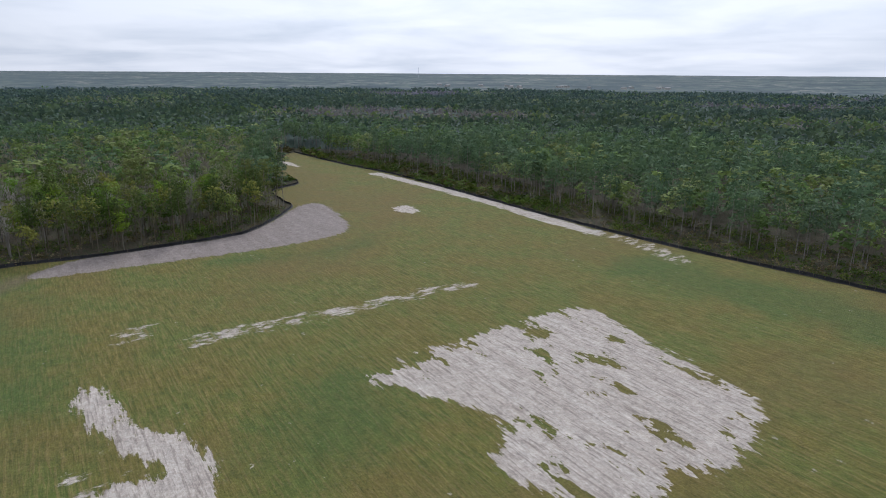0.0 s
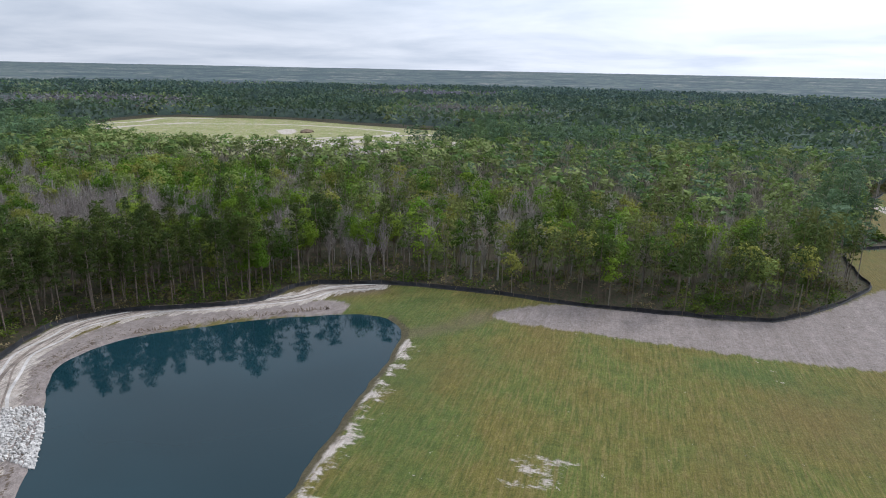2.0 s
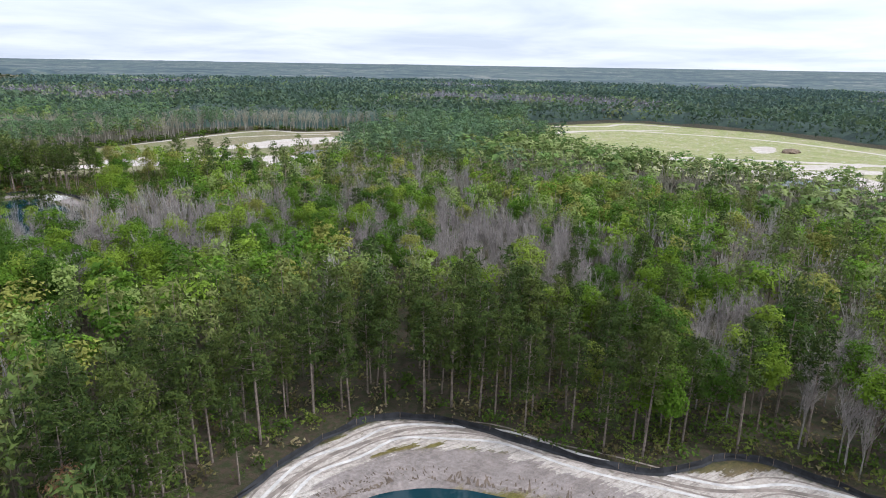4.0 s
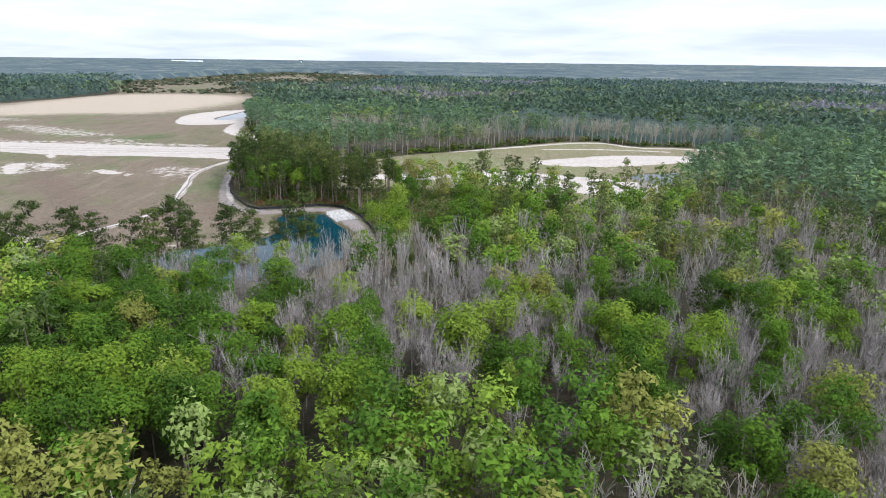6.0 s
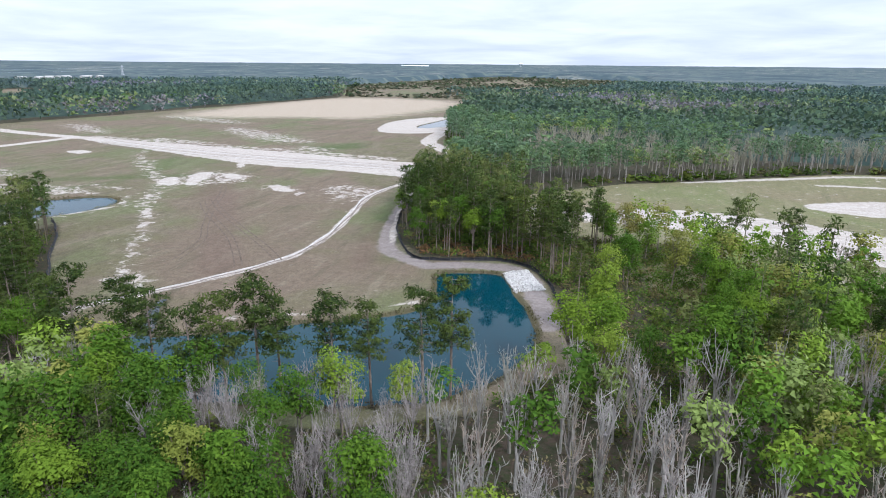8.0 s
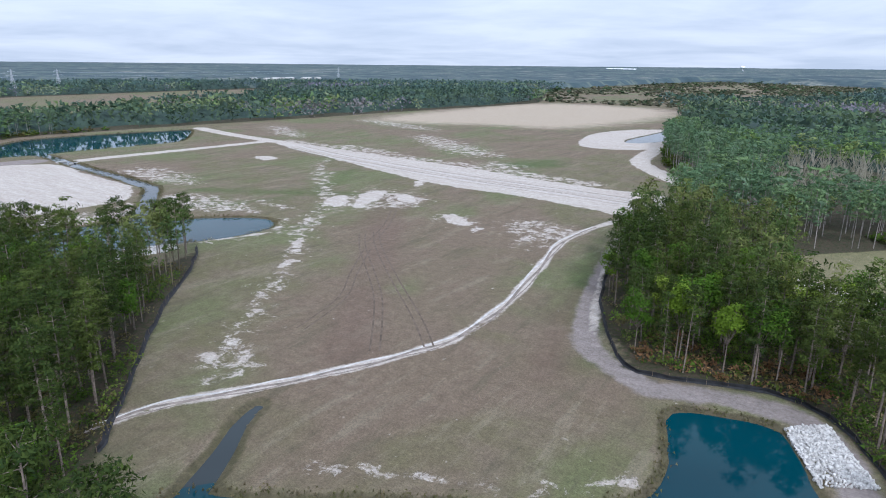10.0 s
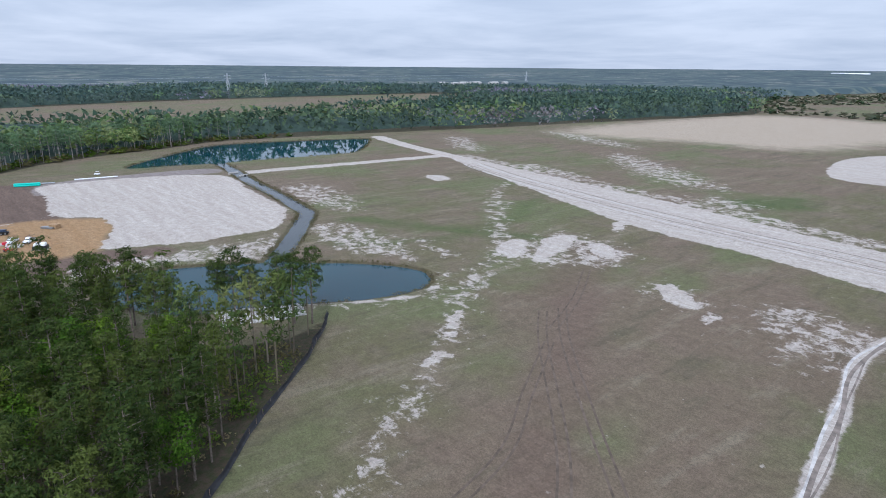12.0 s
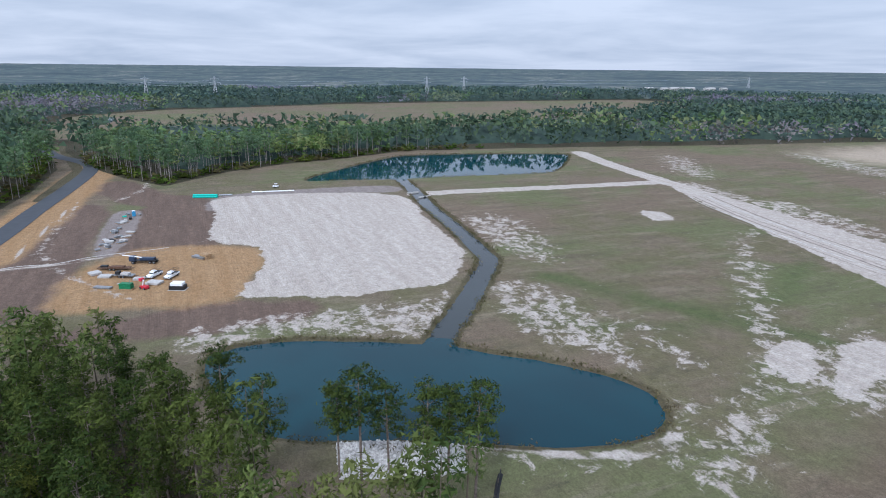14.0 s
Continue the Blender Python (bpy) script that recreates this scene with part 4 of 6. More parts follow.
def kinds(X, Y, depth, r):
    """0 pine, 1 leafy broadleaf, 2 bare broadleaf: pines along the edges, mixed swamp wood within."""
    n = patch_noise(X, Y, 0.045, 3) * 0.7 + r.normal(0, 0.45, X.shape)
    swamp = (X > -230) & (X < 330) & (Y > -230) & (Y < 260) & (depth > 42 + 14 * patch_noise(X, Y, 0.03, 9))
    k = np.where(n < 0.45, 0, np.where(n < 0.9, 1, 2))
    k = np.where(swamp, np.where(n < -1.15, 0, np.where(n < 0.0, 1, 2)), k)
    north = (X > -150) & (X < 110) & (Y > 40) & (Y < 165)
    k = np.where(north, np.where(n < -1.0, 0, np.where(n < 0.1, 1, 2)), k)
    k = np.where((X > -110) & (X < -12) & (Y > 110) & (Y < 150) & (depth < 13), -1, k)
    west = (X < -6) & (X > -200) & (Y > -40) & (Y < 165)
    k = np.where(west & ((depth > 22) | (Y > 0)), np.where(n < -1.0, 0, np.where(n < 0.35, 1, 2)), k)
    dry = (X > -60) & (X < 30) & (Y > 100) & (Y < 150)
    k = np.where(dry & (n > 0.15), 2, k)
    edge_pines = (X > -60) & (X < 52) & (Y > -60) & (Y < 30) & (depth < 32)
    k = np.where(edge_pines, np.where(n < 0.85, 0, 1), k)
    thin = (X > -5) & (X < 140) & (Y > 170) & (Y < 300)
    k = np.where(thin, np.where(r.uniform(size=X.shape) < 0.42, -1, np.where(n < 0.2, 1, np.where(n < 0.7, 0, 2))), k)
    wet = (X > 52) & (X < 130) & (Y > -150) & (Y < -40)
    k = np.where(wet, np.where(n < 0.1, 0, np.where(n < 0.3, 1, 2)), k)
    grove = (X > -130) & (X < 80) & (Y > 230)
    k = np.where(grove & (k == 2), 0, k)
    shady = (X < -115) & (Y > 60)
    k = np.where(shady, np.where(n < 0.75, 0, 1), k)
    k = np.where((X < -450) & (Y < 300), np.where((n > 0.75) & (depth < 24), 1, np.where(n > 1.15, 2, 0)), k)
    far_bare = (Y > 400) & (Y < 520) & (X > -60) & (X < 330)
    k = np.where(far_bare & (n > -0.5), 2, k)
    belt = (Y < -245) & (depth < 12)
    k = np.where(belt, -1, k)
    sparse = (X > -14) & (X < 18) & (Y > 165) & (Y < 245) & (r.uniform(size=X.shape) < 0.72)
    behind = hidden_side(X, Y) & (r.uniform(size=X.shape) < np.where(np.hypot(X + 100, Y - 30) < 210, 0.48, 0.80))
    dry_east = (X > 30) & (X < 190) & (Y > 95) & (Y < 175)
    u = r.uniform(size=X.shape)
    k = np.where(dry_east, np.where(u < 0.1, 0, np.where(u < 0.38, 1, 2)), k)
    grey_wood = (X > 56) & (X < 300) & (Y > -260) & (Y < 25) & (depth > 10)
    k = np.where(grey_wood, np.where(u < 0.14, 0, np.where(u < 0.46, 1, 2)), k)
    k = np.where((X > 118) & (X < 250) & (Y > 170) & (Y < 290) & (n < 0.9), 0, k)
    front_pines = (X > 60) & (X < 200) & (Y > -215) & (Y < -95) & (depth < 15)
    k = np.where(front_pines, np.where(u < 0.82, 0, 1), k)
    by_field = (X > 170) & (X < 300) & (Y > -60) & (Y < 220)
    k = np.where(by_field & (depth < 16), -1, np.where(by_field & (k == 0), 1, k))
    return np.where(sparse | behind, -1, k)


PINE_TINTS = np.array([(0.048, 0.076, 0.023), (0.070, 0.100, 0.029), (0.100, 0.128, 0.038), (0.140, 0.155, 0.052)])
BROAD_TINTS = np.array([(0.055, 0.118, 0.013), (0.100, 0.185, 0.018), (0.165, 0.245, 0.028), (0.19, 0.245, 0.070), (0.22, 0.225, 0.052)])
BARE_TINTS = np.array([(0.33, 0.30, 0.285), (0.37, 0.335, 0.32), (0.28, 0.26, 0.215), (0.31, 0.245, 0.21)])
TRUNK_TINTS = (np.array([(0.17, 0.135, 0.11), (0.22, 0.18, 0.15)]), np.array([(0.19, 0.16, 0.13), (0.25, 0.22, 0.19)]), np.array([(0.38, 0.35, 0.33), (0.30, 0.27, 0.25)]))


def joined(name, label, shapes, X, Y, Zb, kind, r, material, heights, tints=None, spread=1.0):
    """Many trees as one mesh. shapes: per kind a list of quad arrays."""
    Qs, Ts = [], []
    for k, variants in enumerate(shapes):
        for v, Q in enumerate(variants):
            pick = np.where((kind == k) & (np.arange(len(X)) % len(variants) == v))[0]
            if not len(pick):
                continue
            a = r.uniform(0, 6.28, len(pick))
            s = r.uniform(heights[k][0], heights[k][1], len(pick))
            w = s * spread * r.uniform(0.85, 1.2, len(pick))
            c, sn = np.cos(a) * w, np.sin(a) * w
            x = Q[None, :, :, 0] * c[:, None, None] - Q[None, :, :, 1] * sn[:, None, None] + X[pick][:, None, None]
            y = Q[None, :, :, 0] * sn[:, None, None] + Q[None, :, :, 1] * c[:, None, None] + Y[pick][:, None, None]
            z = Q[None, :, :, 2] * s[:, None, None] + Zb
            Qs.append(np.stack([x, y, np.broadcast_to(z, x.shape)], -1).reshape(-1, Q.shape[1], 3))
            if tints is not None:
                table = tints[k]
                i = r.integers(0, len(table), len(pick))
                base = table[i] * r.uniform(0.8, 1.2, (len(pick), 1))
                Ts.append(np.repeat(base, len(Q), 0))
    if not Qs:
        return
    me = mesh_quads(name, np.concatenate(Qs), material, np.concatenate(Ts) if tints is not None else None)
    tagged(new(name, me), label, "woodland", kind="stuff")


TINTS = (PINE_TINTS, BROAD_TINTS, BARE_TINTS)
# distant woods: the blue of air haze is mixed into these leaf colours
HAZY_FAR_TINTS = (np.array([(0.038, 0.066, 0.040), (0.046, 0.078, 0.044), (0.060, 0.092, 0.046), (0.052, 0.080, 0.052)]), np.array([(0.075, 0.125, 0.040), (0.11, 0.15, 0.05), (0.14, 0.17, 0.07)]), np.array([(0.135, 0.125, 0.110), (0.120, 0.115, 0.095)]))
SCALES = ((0.70, 1.02), (0.72, 1.05), (0.78, 1.08))


def near_trees():
    r = np.random.default_rng(21)
    X, Y, d, depth = scatter(5.2, (-330, 330, -330, 330), r, 0, 170, 1.5)
    kind = kinds(X, Y, depth, r)
    order = np.argsort(np.minimum(np.minimum(seg_dist(X, Y, SHOWN_EAST, False), seg_dist(X, Y, SHOWN_WEST, False)), seg_dist(X, Y, SHOWN_NORTH, False)))
    single = np.zeros(len(X), bool)
    names = ("pine_tree", "broadleaf_tree", "bare_tree")
    labels = ("tall dark-green pine with a bare lower trunk", "round broadleaf tree in fresh spring green", "leafless grey tree with fine pale twigs")
    cats = ("pine tree", "tree", "bare tree")
    makers = (lambda q: pine_shape(q, 13, 4, 25, 0.34), lambda q: broad_shape(q, 24, 100, 0.275), lambda q: bare_shape(q, 10, 14))
    mats = ((BARK, PINE), (BARK, BROAD), (PALE_BARK, TWIG))
    for k in range(3):
        pick = [i for i in order if kind[i] == k and not hidden_side(X[i], Y[i])][:290]
        single[pick] = True
        models = []
        for v in range(5):
            w, q = makers[k](np.random.default_rng(100 * k + v))
            models.append((mesh_quads("trunk", w, mats[k][0]), mesh_quads("crown", q, mats[k][1])))
        for n, i in enumerate(pick):
            s = r.uniform(*SCALES[k])
            w = s * r.uniform(0.9, 1.15)
            m = Matrix.LocRotScale((X[i], Y[i], 0.3), Euler((r.normal(0, 0.02), r.normal(0, 0.02), r.uniform(0, 6.28))), (w, w, s))
            ob = thing(names[k], labels[k], cats[k], m, "trees of the wood")
            part("trunk", models[n % 5][0], None, ob)
            part("crown", models[n % 5][1], None, ob)
    rest = ~single
    X, Y, kind = X[rest], Y[rest], kind[rest]
    mid = [[], [], []]
    trunks = [[], [], []]
    for v in range(4):
        w, q = pine_shape(np.random.default_rng(300 + v), 10, 4, 5, 0.68, sides=4, limbs=False)
        mid[0].append(q), trunks[0].append(w)
        w, q = broad_shape(np.random.default_rng(320 + v), 18, 24, 0.45, limbs=False)
        mid[1].append(q), trunks[1].append(w)
        w, q = bare_shape(np.random.default_rng(340 + v), 7, 5, thick=1.9)
        mid[2].append(split(q)), trunks[2].append(w)
    joined("woodland_crowns", "dense mixed woodland of pines and spring-green broadleaf trees", mid, X, Y, 0.3, kind, np.random.default_rng(5), WOODS, SCALES, TINTS)
    joined("woodland_trunks", "many upright trunks standing in the wood", trunks, X, Y, 0.3, kind, np.random.default_rng(5), WOODS, SCALES, TRUNK_TINTS)


near_trees()


def far_trees():
    r = np.random.default_rng(31)
    X, Y, d, depth = scatter(6.8, (-720, 640, -500, 760), r, 170, 470, 1.0)
    k = (d < 400) | ((X < -300) & (depth < 45)) | (depth < 20)
    X, Y, d, depth = X[k], Y[k], d[k], depth[k]
    kind = kinds(X, Y, depth, r)
    low, fine, sticks = [[], [], []], [[], [], []], [[], [], []]
    for v in range(4):
        w, q = pine_shape(np.random.default_rng(400 + v), 7, 3, 2, 1.25, sides=3, limbs=False)
        low[0].append(q), sticks[0].append(w)
        low[1].append(broad_shape(np.random.default_rng(420 + v), 8, 8, 1.05, limbs=False)[1])
        w, q = bare_shape(np.random.default_rng(440 + v), 4, 2, thick=2.2)
        low[2].append(split(np.concatenate([q, w])))
        fine[0].append(pine_shape(np.random.default_rng(450 + v), 9, 4, 4, 0.80, sides=3, limbs=False)[1])
        w, q = broad_shape(np.random.default_rng(460 + v), 12, 14, 0.68, limbs=False)
        fine[1].append(q), sticks[1].append(w[:4])
        w, q = bare_shape(np.random.default_rng(470 + v), 5, 4, thick=1.9)
        fine[2].append(split(np.concatenate([q, w]))), sticks[2].append(w[:4])
    # lifted further: haze and sunlight over these woods put into the colour
    tints = tuple(t * np.array((2.1, 2.05, 1.9)) * g for t, g in zip(HAZY_FAR_TINTS, (1.0, 0.74, 1.15)))
    edge = depth < 34
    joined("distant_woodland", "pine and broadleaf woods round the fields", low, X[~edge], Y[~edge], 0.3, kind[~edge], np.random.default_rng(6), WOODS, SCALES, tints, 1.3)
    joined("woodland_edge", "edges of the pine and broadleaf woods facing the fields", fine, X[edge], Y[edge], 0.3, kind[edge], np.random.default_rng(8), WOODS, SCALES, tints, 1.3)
    joined("distant_trunks", "pale trunks along the woods' edges", sticks, X[edge], Y[edge], 0.3, kind[edge], np.random.default_rng(8), PALE_BARK, SCALES)
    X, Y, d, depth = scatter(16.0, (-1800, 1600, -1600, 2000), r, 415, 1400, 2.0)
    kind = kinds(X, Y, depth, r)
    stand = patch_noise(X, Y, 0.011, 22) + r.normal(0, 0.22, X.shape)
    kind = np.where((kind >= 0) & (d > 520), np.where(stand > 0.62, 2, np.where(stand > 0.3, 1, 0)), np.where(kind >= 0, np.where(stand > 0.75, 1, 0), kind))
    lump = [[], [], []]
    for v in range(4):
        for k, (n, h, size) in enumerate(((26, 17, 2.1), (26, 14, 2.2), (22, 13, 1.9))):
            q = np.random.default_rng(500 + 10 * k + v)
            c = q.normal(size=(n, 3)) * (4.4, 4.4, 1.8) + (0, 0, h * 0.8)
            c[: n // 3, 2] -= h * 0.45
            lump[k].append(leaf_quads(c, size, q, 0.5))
    # each ring outward is lighter and bluer: haze put into the tints
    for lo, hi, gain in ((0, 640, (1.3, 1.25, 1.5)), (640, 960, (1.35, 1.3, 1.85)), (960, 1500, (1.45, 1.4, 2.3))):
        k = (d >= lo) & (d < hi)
        joined("far_woodland", "pine woods with grey leafless stands, tinted bluer with distance for haze", lump, X[k], Y[k], 0.3, kind[k], np.random.default_rng(9), WOODS, ((0.8, 1.3),) * 3, tuple(t * np.array(gain) for t in HAZY_FAR_TINTS))


far_trees()


def canopy_height(X, Y):
    """Tops of the far woods, rising gently towards the horizon."""
    R = np.hypot(X, Y - 50)
    Z = 8.5 + 2.5 * patch_noise(X, Y, 0.01, 4) * np.clip((2200 - R) / 1000, 0.25, 1)
    Z += np.clip((R - 1200) / 500, 0, 1) * (3 + 0.8 * patch_noise(X, Y, 0.003, 5))
    return Z + 22 * np.clip((R - 1700) / 3100, 0, 1) ** 1.2


def canopy():
    """Closed canopy of the woods: dark fill under the nearer trees, then stands and cut-over land out to the horizon,
    tinted blue for haze.
    """
    xs = axis_steps(-900, 900, 22, 5600, 1.05)
    ys = axis_steps(-900, 1100, 22, 5600, 1.05)
    X, Y = [a.reshape(-1) for a in np.meshgrid(xs, ys)]
    r = np.random.default_rng(41)
    far = np.clip((np.hypot(X, Y - 50) - 1200) / 400, 0, 1)
    Z = canopy_height(X, Y) + r.uniform(-2.5, 2.5, X.shape) * (1 - 0.55 * far)
    d = seg_dist(X, Y, CORRIDOR, False)
    depth = -clearing_depth(X, Y, 120)
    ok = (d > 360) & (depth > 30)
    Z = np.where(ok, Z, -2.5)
    cells = lambda v: v.reshape(len(ys), len(xs))
    okg, dg = cells(ok), cells(d)
    keep = (okg[:-1, :-1] | okg[1:, :-1] | okg[:-1, 1:] | okg[1:, 1:]).reshape(-1)
    beyond = (dg[:-1, :-1] > 1340).reshape(-1)
    V = np.stack([X, Y, Z], 1)
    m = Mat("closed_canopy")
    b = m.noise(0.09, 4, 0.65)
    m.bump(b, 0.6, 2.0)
    # dark fill seen between the nearer trees, tinted towards haze blue
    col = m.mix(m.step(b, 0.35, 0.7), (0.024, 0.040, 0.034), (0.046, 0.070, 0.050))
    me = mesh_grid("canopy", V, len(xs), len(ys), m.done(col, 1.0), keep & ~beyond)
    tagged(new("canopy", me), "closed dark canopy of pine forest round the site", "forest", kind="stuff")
    m = Mat("hazy_horizon_forest")
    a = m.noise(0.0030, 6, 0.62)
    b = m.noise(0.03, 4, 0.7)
    # bluish, lifted colours: the haze of distance is put into this ramp
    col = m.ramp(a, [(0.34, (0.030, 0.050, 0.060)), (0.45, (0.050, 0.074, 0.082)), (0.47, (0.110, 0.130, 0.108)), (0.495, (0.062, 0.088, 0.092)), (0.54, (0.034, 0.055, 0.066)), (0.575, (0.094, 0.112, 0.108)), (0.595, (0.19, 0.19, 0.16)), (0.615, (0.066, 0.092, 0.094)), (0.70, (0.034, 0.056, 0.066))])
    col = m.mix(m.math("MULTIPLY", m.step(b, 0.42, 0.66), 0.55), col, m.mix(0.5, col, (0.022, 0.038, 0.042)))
    me = mesh_grid("hazy_horizon_forest", V, len(xs), len(ys), m.done(col, 1.0), keep & beyond)
    tagged(new("hazy_horizon_forest", me), "stands of forest tinted haze-blue and pale cut-over land at the horizon", "forest", kind="stuff")


canopy()


# ------------------------------------------------------------------ undergrowth, lone trees
def ground_z(x, y):
    X, Y = np.array([x], float), np.array([y], float)
    w = np.array([-60.0])
    for L in (POND_A, POND_B, POND_C, POND_D):
        w = np.maximum(w, signed(X, Y, L, 30))
    return float(-np.clip((w + 1.8) * 0.30, 0, 2.0)[0])


SHRUB_TINTS = np.array([(0.055, 0.100, 0.016), (0.085, 0.140, 0.020), (0.050, 0.085, 0.016), (0.120, 0.150, 0.030), (0.12, 0.10, 0.045)])
RUST_TINTS = np.array([(0.20, 0.105, 0.055), (0.16, 0.085, 0.045), (0.14, 0.115, 0.045), (0.085, 0.115, 0.025)])
STRAW_TINTS = np.array([(0.24, 0.19, 0.11), (0.20, 0.16, 0.09), (0.16, 0.14, 0.06)])


def far_scrub():
    """Thin regrowth on the cut-over land past the tan field."""
    r = np.random.default_rng(63)
    X = r.uniform(-620, 40, 5200)
    Y = r.uniform(1020, 2500, 5200)
    ok = (signed(X, Y, CLEARING_F, 20) > 4) & (patch_noise(X, Y, 0.012, 15) + r.normal(0, 0.4, X.shape) > -0.25)
    X, Y = X[ok], Y[ok]
    kind = (r.uniform(size=X.shape) < 0.06).astype(int)
    tree = [np.concatenate([shrub_shape(np.random.default_rng(660 + v), 12, 2.4, 9.0) * (1.6, 1.6, 1.0)]) for v in range(3)]
    bush = [shrub_shape(np.random.default_rng(670 + v), 9, 1.6, 3.0) * (2.2, 2.2, 1.0) for v in range(3)]
    joined("far_scrub", "low green regrowth and odd trees on cut-over land", [bush, tree], X, Y, 0.0, kind, r, WOODS, ((0.6, 1.4), (0.8, 1.4)), (np.array([(0.085, 0.088, 0.060), (0.105, 0.095, 0.070), (0.070, 0.080, 0.055)]), HAZY_FAR_TINTS[0]))


def undergrowth():
    r = np.random.default_rng(61)
    X, Y, d, depth = scatter(2.6, (-330, 330, -330, 330), r, 0, 340, 1.2)
    n = patch_noise(X, Y, 0.09, 14) + r.normal(0, 0.5, X.shape)
    lush = (X > -60) & (X < 60) & (Y > 150) & (Y < 300)
    far_side = (Y < -245) & (depth < 36) & (n > -0.9)
    seen = (d < 165) & ~hidden_side(X, Y)
    ok = far_side | (seen & (depth < 26) & (n > -0.7)) | (lush & (depth < 60)) | (seen & (n > 1.1))
    X, Y, depth, n, lush = X[ok], Y[ok], depth[ok], n[ok], lush[ok]
    # the carpet of bushes east of the riprap grows twice as thick
    X, Y = np.concatenate([X, X[lush] + r.uniform(-1.3, 1.3, lush.sum())]), np.concatenate([Y, Y[lush] + r.uniform(-1.3, 1.3, lush.sum())])
    depth, n = np.concatenate([depth, depth[lush]]), np.concatenate([n, np.abs(n[lush])])
    kind = np.where((n < -0.35), 1, 0)
    kind = np.where((signed(X, Y, np.array([(-64, 224), (-56, 250), (-30, 246), (-22, 232), (-40, 228)], float), 30) > 0) & (n < 0.9), 2, kind)
    fx, fy, _, fd = scatter(5.5, (-720, 640, -500, 760), r, 200, 480, 0.8)
    near_edge = (fd < 13) & ~hidden_side(fx, fy) & (r.uniform(size=fx.shape) < 0.8)
    X, Y = np.concatenate([X, fx[near_edge]]), np.concatenate([Y, fy[near_edge]])
    kind = np.concatenate([kind, np.full(near_edge.sum(), 3)])
    shapes = [[shrub_shape(np.random.default_rng(620 + v), 46, 0.27) for v in range(5)], [shrub_shape(np.random.default_rng(640 + v), 16, 0.40, 1.4) for v in range(3)], [shrub_shape(np.random.default_rng(650 + v), 26, 0.34, 1.7) for v in range(3)], [shrub_shape(np.random.default_rng(655 + v), 30, 0.62, 3.4) * (1.8, 1.8, 1.0) for v in range(3)]]
    joined("undergrowth", "thick low shrubs and saplings along the woods' edges", shapes, X, Y, 0.2, kind, r, WOODS, ((0.6, 1.5), (0.5, 1.1), (0.6, 1.2), (0.6, 1.5)), (SHRUB_TINTS, STRAW_TINTS, RUST_TINTS, SHRUB_TINTS * 0.8))


def shore_reeds():
    """Straw-coloured reeds fringing ponds and channel."""
    r = np.random.default_rng(67)
    X, Y = [], []
    for L, off in ((POND_C, 0.9), (POND_B, 0.9), (POND_D, 1.0), (CHANNEL, 3.9), (CHANNEL, -3.9)):
        T = np.gradient(L, axis=0)
        T /= np.maximum(np.hypot(T[:, 0], T[:, 1]), 1e-6)[:, None]
        N = np.stack([T[:, 1], -T[:, 0]], 1)
        if abs(off) < 3:
            N = np.where(inside(L[:, 0] + N[:, 0], L[:, 1] + N[:, 1], L)[:, None], -N, N)
        for a, b, na in zip(L[:-1], L[1:], N[:-1]):
            for q in r.uniform(0, 1, int(np.hypot(*(b - a)) / 0.7)):
                p = a + (b - a) * q + na * (off + r.normal(0, 0.45))
                X.append(p[0]), Y.append(p[1])
    X, Y = np.array(X), np.array(Y)
    water = np.max([signed(X, Y, L, 30) for L in (POND_B, POND_C, POND_D)] + [along(X, Y, CHANNEL, 3.0, 30)], axis=0)
    ok = (water < 0.1) & (patch_noise(X, Y, 0.12, 39) > -0.6)
    tuft = [shrub_shape(np.random.default_rng(680 + v), 9, 0.30, 0.9) * (0.7, 0.7, 1.0) for v in range(4)]
    joined("shore_reeds", "dry straw-coloured reeds fringing the ponds and channel", [tuft], X[ok], Y[ok], -0.35, np.zeros(ok.sum(), int), r, WOODS, ((0.6, 1.3),), (np.array([(0.135, 0.105, 0.062), (0.105, 0.088, 0.048), (0.085, 0.080, 0.038)]),))


undergrowth()
shore_reeds()
far_scrub()


